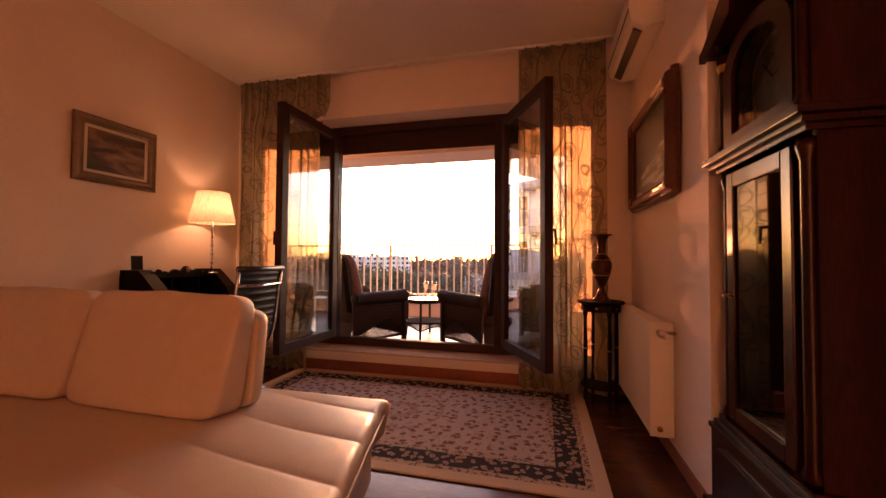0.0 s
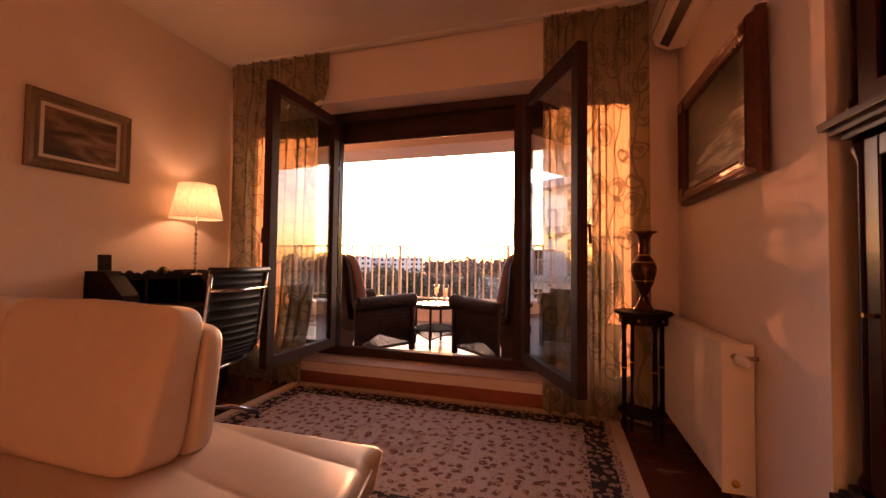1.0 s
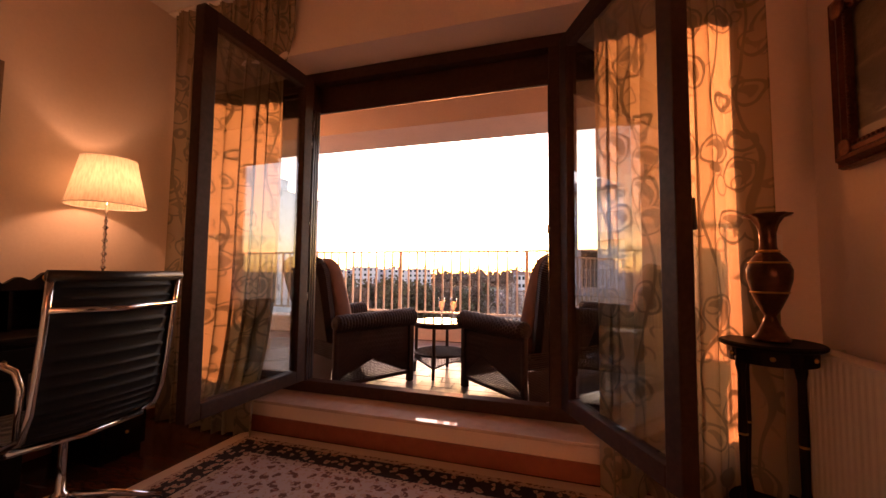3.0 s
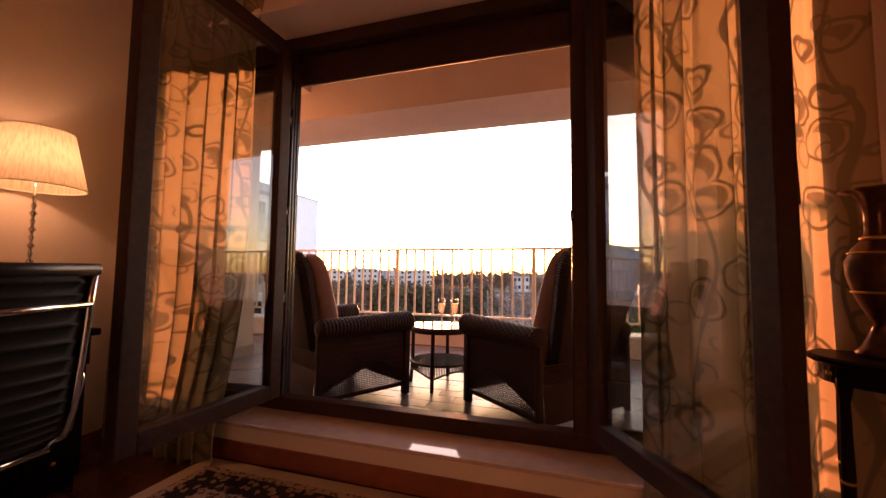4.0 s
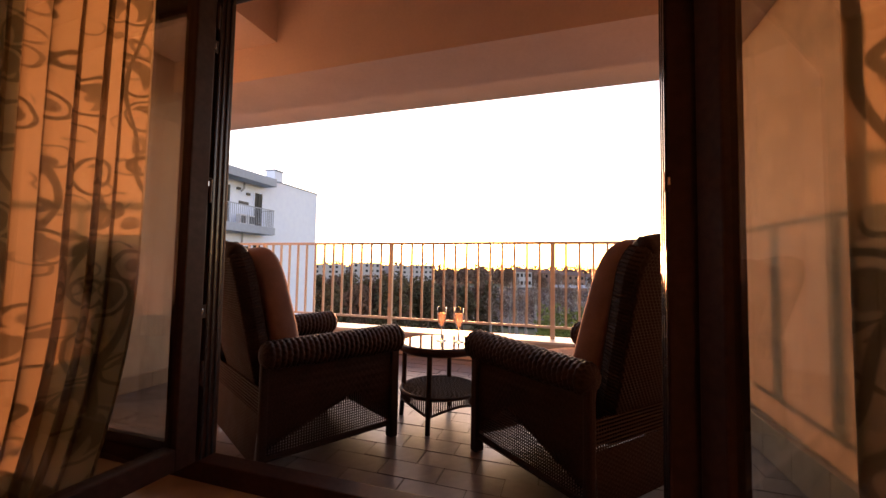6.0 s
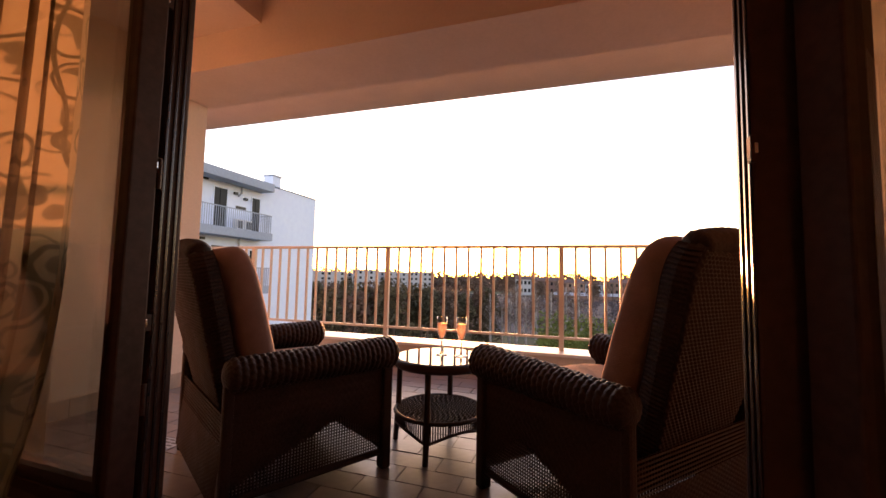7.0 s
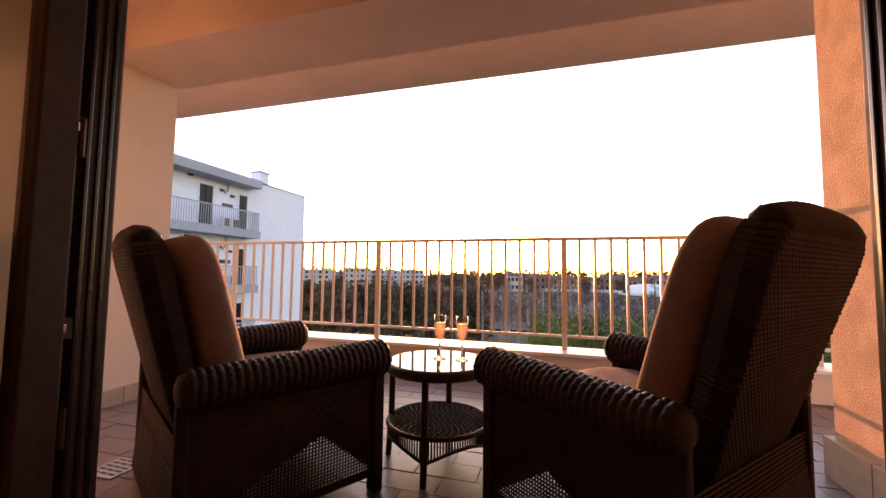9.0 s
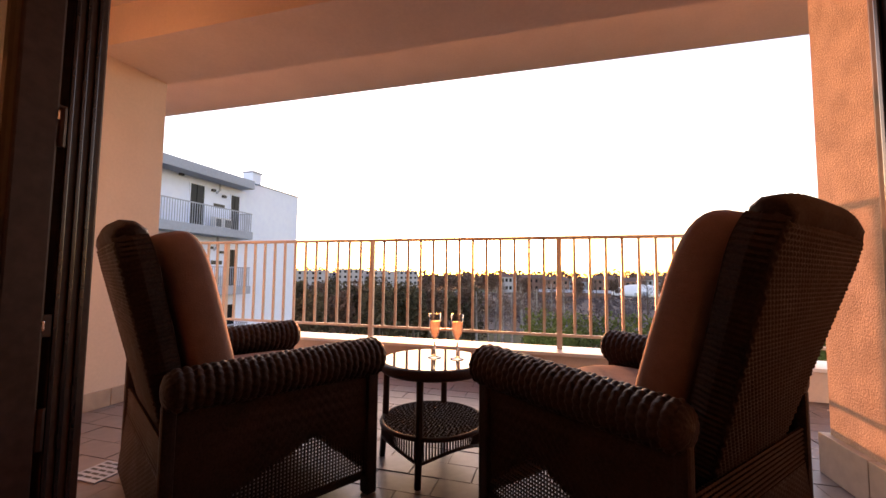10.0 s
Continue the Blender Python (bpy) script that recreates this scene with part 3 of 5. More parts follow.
# ---- sofa ----
sofa = thing("sofa", (0, 0, F), "large cream leather sofa with tall back cushions", "sofa")
ST = .17 - F
prism_pts = [(-1.93, -2.10), (.42, -2.12), (.50, -2.15), (.55, -2.22), (.72, -2.95), (.74, -3.35), (-1.93, -3.35)]
base = prism(bmesh.new(), [(x - .04 if x > 0 else x, y) for x, y in prism_pts], "z", .10, ST - .16)
part("base", base, LEATHER, sofa)
def right_edge(y):
    return .56 + (.17 * (-2.22 - y) / .73 if y < -2.22 else 0)
def seat_top(u, v):
    y = -3.36 + v * (1.26)
    x0, x1 = -1.94, right_edge(y)
    x = x0 + u * (x1 - x0)
    dx, dy = min(x - x0, x1 - x), min(y + 3.36, -2.10 - y)
    d = min(dx, dy)
    z = ST - .025
    z += -.030 * max(0, 1 - d / .035) ** 2
    # pulled seams that run in from the open side, the panels between them softly puffed
    run = min(1, max(0, (x + .45) / .75)) ** 1.5
    q = (y + .07 * math.sin(min(1, max(0, (x + .3) / .9)) * 1.57) + .10 * (x - .40) + 2.46) / .27
    z += .011 * run * (abs(math.sin(math.pi * q)) ** .55 - .75)
    z += .0025 * math.sin(9 * x + 4 * y) * math.sin(7 * y)
    return (x, y, z)
tp = sheet(bmesh.new(), 190, 190, seat_top)
edge = [e for e in tp.edges if e.is_boundary]
ext = bmesh.ops.extrude_edge_only(tp, edges=edge)
vs = [e for e in ext["geom"] if isinstance(e, bmesh.types.BMVert)]
for v in vs:
    v.co.z = ST - .20
    v.co += Vector(((-.035 if v.co.x > 0 else .01), 0, 0))
bmesh.ops.recalc_face_normals(tp, faces=tp.faces[:])
part("seat", tp, LEATHER, sofa, "puffed leather seat with pulled seams", True)
part("piping", tube(bmesh.new(), [(right_edge(y) + .004, y, ST - .072) for y in (-2.2, -2.5, -2.8, -3.1, -3.34)], .005, 6), LEATHER, sofa, smooth=True)
def wedge(bm, m):
    """Thins a cushion towards its top edge and dents it a little, then sets it in place."""
    for v in bm.verts:
        up = (v.co.z + .265) / .53
        v.co.y = .06 + (v.co.y - .06) * (1 - .42 * up) - .012 * math.sin(3.1 * up) * math.cos(v.co.x * 3.4)
        v.co.z += .010 * math.cos(v.co.x * 3.4) * up + .004 * math.sin(v.co.x * 17 + 1) * up
        v.co.x *= 1 - .03 * (1 - up)
    bmesh.ops.transform(bm, matrix=m, verts=bm.verts[:])
    return bm
for i, x in enumerate((-.465, -1.37)):
    mm = pose(x, -2.455, ST + .225, -9, 0, 0)
    part("back_cushion", wedge(pillow(bmesh.new(), .90, .19, .53, 9.0, 30), mm), LEATHER, sofa, "upright cream leather back cushion", True)
    mm = pose(x + .005, -2.335, ST + .19, -6, 0, 0)
    part("back_support", pillow(bmesh.new(), .91, .09, .46, 9.0, 26, mm), LEATHER, sofa, "slimmer leather support behind the cushion", True)
for x, y in ((-1.8, -2.25), (.42, -2.32), (.58, -3.2), (-1.8, -3.2)):
    part("foot", B(x - .03, x + .03, y - .03, y + .03, 0, .10, .005), CHROME, sofa)

# ---- rug ----
def rug_mat(hx, hy):
    m = bpy.data.materials.new("persian_rug")
    m.use_nodes = True
    n, l = m.node_tree.nodes, m.node_tree.links
    b = n["Principled BSDF"]
    b.inputs["Roughness"].default_value, b.inputs["Specular IOR Level"].default_value = 0.95, 0.15
    tc, sx = n.new("ShaderNodeTexCoord"), n.new("ShaderNodeSeparateXYZ")
    l.new(tc.outputs["Object"], sx.inputs[0])
    def math_node(op, a, c=None):
        k = n.new("ShaderNodeMath")
        k.operation = op
        for i, v in enumerate((a, c)):
            if v is None:
                continue
            if isinstance(v, (int, float)):
                k.inputs[i].default_value = v
            else:
                l.new(v, k.inputs[i])
        return k.outputs[0]
    ax, ay = math_node("ABSOLUTE", sx.outputs[0]), math_node("ABSOLUTE", sx.outputs[1])
    d = math_node("MINIMUM", math_node("SUBTRACT", hx, ax), math_node("SUBTRACT", hy, ay))
    def mixc(f, a, c):
        k = n.new("ShaderNodeMixRGB")
        l.new(f, k.inputs[0])
        for i, v in ((1, a), (2, c)):
            if isinstance(v, tuple):
                k.inputs[i].default_value = (*v, 1)
            else:
                l.new(v, k.inputs[i])
        return k.outputs[0]
    def spots(scale, lo, hi, seed):
        nz = n.new("ShaderNodeTexNoise")
        nz.inputs["Scale"].default_value = scale * 1.4
        mx = n.new("ShaderNodeMixRGB")
        mx.inputs[0].default_value = 0.06
        l.new(tc.outputs["Object"], nz.inputs["Vector"]), l.new(tc.outputs["Object"], mx.inputs[1]), l.new(nz.outputs["Color"], mx.inputs[2])
        mp = n.new("ShaderNodeMapping")
        mp.inputs["Location"].default_value = (seed, seed * .7, 0)
        l.new(mx.outputs[0], mp.inputs[0])
        vo = n.new("ShaderNodeTexVoronoi")
        vo.voronoi_dimensions, vo.inputs["Scale"].default_value, vo.inputs["Randomness"].default_value = "2D", scale, 0.85
        l.new(mp.outputs[0], vo.inputs["Vector"])
        r = n.new("ShaderNodeMapRange")
        r.inputs[1].default_value, r.inputs[2].default_value = lo, hi
        r.inputs[3].default_value, r.inputs[4].default_value = 1, 0
        l.new(vo.outputs["Distance"], r.inputs[0])
        return r.outputs[0]
    cream, brown, red, dark, beige = (0.47, 0.38, 0.34), (0.16, 0.08, 0.06), (0.33, 0.15, 0.11), (0.030, 0.025, 0.028), (0.44, 0.35, 0.27)
    field = mixc(spots(15, .25, .30, 1.3), cream, brown)
    field = mixc(spots(16, .09, .12, 1.3), field, red)
    field = mixc(spots(30, .20, .24, 5.1), field, (0.42, 0.30, 0.23))
    border = mixc(spots(19, .27, .32, 2.2), dark, (0.36, 0.27, 0.20))
    border = mixc(spots(19, .12, .16, 2.2), border, red)
    guard = mixc(spots(30, .25, .32, 3.4), beige, brown)
    def step_at(v):
        return math_node("GREATER_THAN", d, v)
    rad2 = math_node("SQRT", math_node("ADD", math_node("POWER", sx.outputs[0], 2), math_node("POWER", sx.outputs[1], 2)))
    for ring_r, ring_w, tone in ((.33, .012, (0.30, 0.18, 0.13)), (.27, .02, (0.48, 0.36, 0.29)), (.12, .03, (0.34, 0.20, 0.15))):
        near = math_node("LESS_THAN", math_node("ABSOLUTE", math_node("SUBTRACT", rad2, ring_r)), ring_w)
        field = mixc(math_node("MULTIPLY", near, .55), field, tone)
    c = mixc(step_at(.075), (0.56, 0.45, 0.33), guard)
    c = mixc(step_at(.115), c, border)
    c = mixc(step_at(.255), c, guard)
    c = mixc(step_at(.30), c, field)
    pile = n.new("ShaderNodeTexNoise")
    pile.inputs["Scale"].default_value = 400
    l.new(tc.outputs["Object"], pile.inputs["Vector"])
    bp = n.new("ShaderNodeBump")
    bp.inputs["Strength"].default_value, bp.inputs["Distance"].default_value = .6, .003
    l.new(pile.outputs[0], bp.inputs["Height"]), l.new(bp.outputs[0], b.inputs["Normal"])
    l.new(c, b.inputs["Base Color"])
    return m


RX, RYH = 1.36, .80
rug = part("rug", bmesh.new(), rug_mat(RX, RYH))
rbm = sheet(bmesh.new(), 60, 40, lambda u, v: ((2 * u - 1) * RX, (2 * v - 1) * RYH, .010 + .0015 * math.sin(11 * u + 3 * v) * math.sin(7 * v)))
ext = bmesh.ops.extrude_edge_only(rbm, edges=[e for e in rbm.edges if e.is_boundary])
for v in ext["geom"]:
    if isinstance(v, bmesh.types.BMVert):
        v.co.z = 0
rbm.to_mesh(rug.data)
rug.matrix_world = pose(.24, -1.16, F + .001)
tagged(rug, "cream Persian rug with brown flowers and a dark border", "rug")

# ---- writing desk with its gallery, lamp and frame ----
desk = thing("writing_desk", (-1.70, -1.165, F), "dark carved wooden writing desk with a raised gallery", "desk")
part("top", B(-.25, .27, -.42, .42, .72, .755, .008), EBONY, desk)
part("apron", B(-.22, .23, -.40, .40, .58, .72), EBONY, desk)
for y0, y1 in ((-.40, -.16), (.16, .40)):
    part("pedestal", B(-.22, .21, y0, y1, .05, .58, .004), EBONY, desk)
    part("plinth", B(-.20, .19, y0 + .01, y1 - .01, 0, .05), EBONY, desk)
    for z in (.08, .25, .42):
        dd = part("drawer", B(.21, .226, y0 + .02, y1 - .02, z, z + .14, .005), EBONY, desk)
        part("knob", pillow(bmesh.new(), .02, .02, .02, 2, 8, pose(.232, (y0 + y1) / 2, z + .07)), BRASS, dd, "", True)
for y in (-.27, 0, .27):
    d = part("drawer", B(.23, .245, y - .12, y + .12, .60, .70, .005), EBONY, desk)
    kb = part("knob", pillow(bmesh.new(), .022, .022, .022, 2, 8), BRASS, d)
    kb.location = (.252, y, .65)
# gallery: cabinets left and right with sloping cheeks, carved crest behind
for y0, y1 in ((-.40, -.29), (.29, .40)):
    part("side_cheek", prism(bmesh.new(), [(-.24, .755), (.16, .755), (.12, .86), (-.02, .99), (-.06, 1.02), (-.24, 1.02)], "y", y0, y1), EBONY, desk)
part("gallery_back", B(-.245, -.225, -.40, .40, .755, .975), EBONY, desk)
part("gallery_shelf", B(-.225, -.02, -.29, .29, .955, .975, .004), EBONY, desk)
for y in (-.13, .13):
    part("divider", B(-.225, -.03, y - .008, y + .008, .755, .955), EBONY, desk)
def crest(y0, y1, h):
    n = 28
    out = [(y0, .97)]
    for i in range(n + 1):
        u = i / n
        out.append((y0 + u * (y1 - y0), .985 + h * (math.sin(math.pi * u) ** .8) * (.7 + .3 * math.cos(6 * math.pi * (u - .5)))))
    out.append((y1, .97))
    return prism(bmesh.new(), out, "x", -.05, -.02)
part("crest", crest(-.18, .18, .065), EBONY, desk, "carved scrolled crest")
part("crest", crest(.16, .34, .04), EBONY, desk, "carved scrolled crest")
part("crest", crest(-.34, -.16, .04), EBONY, desk, "carved scrolled crest")
part("rosette", lathe(bmesh.new(), [(.001, 0), (.018, 0), (.024, .006), (.012, .012), (.001, .014)], 12), BRASS, desk, "small brass rosette").matrix_basis = pose(-.018, 0, 1.02, 0, 90, 0)
fr = thing("photo_frame", (-1.85, -1.50, F + 1.021), "small black standing photo frame seen from behind", "photo frame", turn=-25)
part("board", B(-.009, .009, -.038, .038, .002, .115, .004, pose(0, 0, 0, 0, -12, 0)), BLACK, fr)
part("strut", B(-.05, -.045, -.012, .012, 0, .07, .001, pose(0, 0, 0, 0, 22, 0)), BLACK, fr)

LX, LY, LZ = -1.735, -.895, F + .976
lamp = thing("table_lamp", (LX, LY, LZ), "lit crystal table lamp with a pleated cream shade", "lamp")
part("foot", lathe(bmesh.new(), [(.06, 0), (.062, .008), (.05, .016), (.014, .024), (.008, .04)], 20), CHROME, lamp, smooth=True)
st = [(.007, .03)]
for i in range(9):
    z = .05 + i * .040
    st += [(.007, z), (.016 if i % 2 else .011, z + .014), (.007, z + .028)]
part("stem", lathe(bmesh.new(), st + [(.007, .43), (.004, .50)], 14), CHROME, lamp, "faceted crystal stem", True)
part("stem_rod", tube(bmesh.new(), [(0, 0, .01), (0, 0, .62)], .0045, 8), CHROME, lamp)
def shade_mat():
    m = bpy.data.materials.new("lampshade_cloth")
    m.use_nodes = True
    n, l = m.node_tree.nodes, m.node_tree.links
    n.remove(n["Principled BSDF"])
    tc, w = n.new("ShaderNodeTexCoord"), n.new("ShaderNodeTexNoise")
    w.inputs["Scale"].default_value = 90
    mp = n.new("ShaderNodeMapping")
    mp.inputs["Scale"].default_value = (1, 1, .06)
    l.new(tc.outputs["Object"], mp.inputs[0]), l.new(mp.outputs[0], w.inputs["Vector"])
    r = n.new("ShaderNodeValToRGB")
    r.color_ramp.elements[0].color, r.color_ramp.elements[1].color = (.70, .59, .43, 1), (.84, .74, .58, 1)
    r.color_ramp.elements[0].position, r.color_ramp.elements[1].position = .35, .6
    l.new(w.outputs[0], r.inputs[0])
    d, t, mx = n.new("ShaderNodeBsdfDiffuse"), n.new("ShaderNodeBsdfTranslucent"), n.new("ShaderNodeMixShader")
    mx.inputs[0].default_value = .36
    l.new(r.outputs[0], d.inputs[0]), l.new(r.outputs[0], t.inputs[0])
    l.new(d.outputs[0], mx.inputs[1]), l.new(t.outputs[0], mx.inputs[2])
    l.new(mx.outputs[0], n["Material Output"].inputs[0])
    return m
def shade_pt(u, v):
    a = 6.28319 * u
    r = (.195 - .060 * v) * (1 + .006 * math.cos(80 * a / 1.0))
    return (r * math.cos(a), r * math.sin(a), .475 + .285 * v)
part("shade", sheet(bmesh.new(), 320, 6, shade_pt), shade_mat(), lamp, "pleated translucent cream shade", True)
for z, r in ((.475, .195), (.76, .135)):
    part("shade_ring", tube(bmesh.new(), [(r * math.cos(6.28319 * k / 40), r * math.sin(6.28319 * k / 40), z) for k in range(40)], .003, 6, True), PLASTIC, lamp)
part("bulb", pillow(bmesh.new(), .04, .04, .05, 2, 10, pose(0, 0, .665)), glow_mat("bulb_glow", (1.0, .66, .34), 14.0), lamp, "glowing bulb", True)
bulb = new("bulb_light", bpy.data.lights.new("bulb_light", "POINT"))
bulb.data.energy, bulb.data.color, bulb.data.shadow_soft_size = 1.5, (1.0, .56, .27), .022
bulb.location = (LX + .02, LY, LZ + .60)

# ---- office chair ----
oc = thing("office_chair", (-1.03, -1.43, F), "black ribbed leather office chair with a polished aluminium frame", "office chair")
oc.scale = (1, .86, 1.03)
for k in range(4):
    a = radians(45 + 90 * k + 12)
    c, s_ = math.cos(a), math.sin(a)
    part("base_arm", tube(bmesh.new(), [(.02 * c, .02 * s_, .15), (.18 * c, .18 * s_, .12), (.37 * c, .37 * s_, .062)], [.018, .015, .010], 8), CHROME, oc, smooth=True)
    part("glide", lathe(bmesh.new(), [(.018, 0), (.018, .02), (.008, .03), (.008, .055)], 10, (.37 * c, .37 * s_, 0)), BLACK, oc)
part("column", lathe(bmesh.new(), [(.030, .115), (.030, .165), (.018, .175), (.018, .36), (.035, .37), (.035, .39)], 16), CHROME, oc, smooth=True)
# side rails run from seat front up the back
prof = [(-.30, .455), (-.22, .435), (-.05, .42), (.10, .43), (.185, .47), (.225, .56), (.245, .70), (.268, .88), (.285, 1.02)]
for sy in (-1, 1):
    part("side_rail", tube(bmesh.new(), [(x, sy * .262, z) for x, z in prof], .014, 8), CHROME, oc, smooth=True)
    loop = [(-.17, sy * .275, .43), (-.205, sy * .30, .47), (-.225, sy * .305, .66), (-.21, sy * .305, .705), (-.17, sy * .305, .715), (.13, sy * .30, .715), (.19, sy * .295, .700), (.215, sy * .29, .65), (.185, sy * .275, .48)]
    part("armrest", tube(bmesh.new(), loop, .012, 8), CHROME, oc, "polished aluminium arm loop", True)
def sling(u, v):
    s2 = u * (len(prof) - 1)
    i = min(int(s2), len(prof) - 2)
    f = s2 - i
    x, z = (prof[i][0] * (1 - f) + prof[i + 1][0] * f, prof[i][1] * (1 - f) + prof[i + 1][1] * f)
    rib = .007 * abs(math.sin(math.pi * 26 * u)) ** .5
    nx, nz = (-.1, 1) if u < .5 else (-1, .12)
    sag = .02 * (1 - (2 * v - 1) ** 2)
    return (x + nx * (rib - sag), -.255 + .51 * v, z + nz * (rib - sag))
sl = sheet(bmesh.new(), 208, 10, sling)
bmesh.ops.solidify(sl, geom=sl.faces[:], thickness=.012)
part("sling", sl, BLACKLEATHER, oc, "ribbed black leather sling seat and back", True)
part("top_roll", tube(bmesh.new(), [(.287, -.275, 1.015), (.292, 0, 1.012), (.287, .275, 1.015)], [.020, .020, .020], 10), BLACKLEATHER, oc, smooth=True)
for x, z in ((.262, .90), (.10, .415)):
    part("cross_bar", tube(bmesh.new(), [(x + .012, -.262, z), (x + .028, 0, z - .008), (x + .012, .262, z)], .013, 8), CHROME, oc, smooth=True)

# ---- pictures ----
def painting_mat(name, stops, scale, seed, angle, bank=False):
    m = mat(name, (0.1, 0.1, 0.1), 0.45, grain=.1, scale=80, bump=.4)
    n, l = m.node_tree.nodes, m.node_tree.links
    tc, mp, w = n.new("ShaderNodeTexCoord"), n.new("ShaderNodeMapping"), n.new("ShaderNodeTexNoise")
    mp.inputs["Location"].default_value, mp.inputs["Rotation"].default_value = (seed, seed, seed), (angle, 0, 0)
    mp.inputs["Scale"].default_value = (1, .45, 1.6)
    w.inputs["Scale"].default_value, w.inputs["Detail"].default_value, w.inputs["Distortion"].default_value = scale, 8, 1.2
    r = n.new("ShaderNodeValToRGB")
    while len(r.color_ramp.elements) < len(stops):
        r.color_ramp.elements.new(0.5)
    for e, (p, c) in zip(r.color_ramp.elements, stops):
        e.position, e.color = p, (*c, 1)
    l.new(tc.outputs["Object"], mp.inputs[0]), l.new(mp.outputs[0], w.inputs["Vector"])
    l.new(w.outputs[0], r.inputs[0]), l.new(r.outputs[0], n["Principled BSDF"].inputs["Base Color"])
    if not bank:
        return m
    # below a slanting line: streaks of snow with dark ruts, running towards the low corner
    sep, m1, m2, edge = n.new("ShaderNodeSeparateXYZ"), n.new("ShaderNodeMath"), n.new("ShaderNodeMath"), n.new("ShaderNodeMapRange")
    l.new(tc.outputs["Object"], sep.inputs[0])
    m1.operation, m1.inputs[1].default_value = "MULTIPLY_ADD", -0.30
    l.new(sep.outputs[1], m1.inputs[0]), l.new(sep.outputs[2], m1.inputs[2])
    m2.operation, m2.inputs[1].default_value = "MULTIPLY_ADD", 0.16
    l.new(w.outputs[0], m2.inputs[0]), l.new(m1.outputs[0], m2.inputs[2])
    edge.inputs[1].default_value, edge.inputs[2].default_value, edge.inputs[3].default_value, edge.inputs[4].default_value = 0.0, 0.025, 1.0, 0.0
    l.new(m2.outputs[0], edge.inputs[0])
    mp2, w2, r2, mx = n.new("ShaderNodeMapping"), n.new("ShaderNodeTexNoise"), n.new("ShaderNodeValToRGB"), n.new("ShaderNodeMixRGB")
    mp2.inputs["Rotation"].default_value, mp2.inputs["Scale"].default_value = (-0.62, 0, 0), (1, 1.6, 11)
    w2.inputs["Scale"].default_value, w2.inputs["Detail"].default_value, w2.inputs["Distortion"].default_value = 2.2, 6, 0.7
    for e, (p, c) in zip(r2.color_ramp.elements, ((.42, (.05, .048, .042)), (.60, (.34, .33, .30)))):
        e.position, e.color = p, (*c, 1)
    l.new(tc.outputs["Object"], mp2.inputs[0]), l.new(mp2.outputs[0], w2.inputs["Vector"]), l.new(w2.outputs[0], r2.inputs[0])
    l.new(edge.outputs[0], mx.inputs[0]), l.new(r.outputs[0], mx.inputs[1]), l.new(r2.outputs[0], mx.inputs[2])
    l.new(mx.outputs[0], n["Principled BSDF"].inputs["Base Color"])
    return m


def frame_ring(bm, hw, hh, w, profile):
    """A mitred frame in the yz plane, facing +x: profile gives (inset, height) pairs from the outer edge inwards."""
    rings = []
    for inset, h in profile:
        rings.append([bm.verts.new((h, sy * (hw - inset * w), sz * (hh - inset * w))) for sy, sz in ((-1, -1), (1, -1), (1, 1), (-1, 1))])
    for a, b in zip(rings, rings[1:]):
        for k in range(4):
            bm.faces.new((a[k], a[(k + 1) % 4], b[(k + 1) % 4], b[k]))
    bmesh.ops.recalc_face_normals(bm, faces=bm.faces[:])
    return bm


pic = thing("framed_painting", (XL + .004, -1.607, 1.632), "small dim landscape painting in a grey-gold frame with a pale mount", "painting", "paintings on the walls")
hw, hh = .305, .247
part("frame", frame_ring(bmesh.new(), hw, hh, .07, [(0, 0), (0, .022), (.2, .034), (.55, .026), (.8, .030), (1, .016), (1, .004)]), PEWTER, pic)
part("mount", frame_ring(bmesh.new(), hw - .07, hh - .07, .022, [(0, .012), (1, .013), (1, .006)]), MOUNT, pic, "pale mount")
part("canvas", B(.002, .009, -(hw - .09), hw - .09, -(hh - .09), hh - .09), painting_mat("dim_landscape", [(.30, (.025, .018, .014)), (.48, (.09, .05, .03)), (.58, (.22, .12, .07)), (.75, (.30, .22, .16))], 6, 3.0, .3), pic, "dim brown landscape")

pic = thing("framed_painting", (XR - .012, -1.10, 1.545), "large dark landscape painting in a heavy ornate red-gold frame", "painting", "paintings on the walls", 180)
hw, hh = .505, .345
fb = frame_ring(bmesh.new(), hw, hh, .09, [(0, 0), (0, .024), (.06, .042), (.18, .036), (.30, .062), (.42, .068), (.55, .054), (.72, .058), (.86, .042), (1, .040), (1, .02)])
part("frame", fb, GILT, pic, "heavy moulded red-gold frame")
rnd = random.Random(4)
for sy, sz in ((-1, -1), (1, -1), (1, 1), (-1, 1)):
    part("corner_ornament", pillow(bmesh.new(), .018, .085, .085, 2.2, 8, pose(.058, sy * (hw - .07), sz * (hh - .065), rnd.uniform(-8, 8), 0, 0)), GILT, pic, "carved corner leaf", True)
bd = bmesh.new()
for i in range(150):
    u = i / 150 * 4
    k, f = int(u), u % 1
    c = [(-1, -1), (1, -1), (1, 1), (-1, 1), (-1, -1)]
    y = (c[k][0] * (1 - f) + c[k + 1][0] * f) * (hw - .082)
    z = (c[k][1] * (1 - f) + c[k + 1][1] * f) * (hh - .082)
    pillow(bd, .010, .016, .016, 2, 5, pose(.043, y, z))
tagged(part("bead_moulding", bd, GILT, pic, "carved bead moulding", True), kind="stuff")
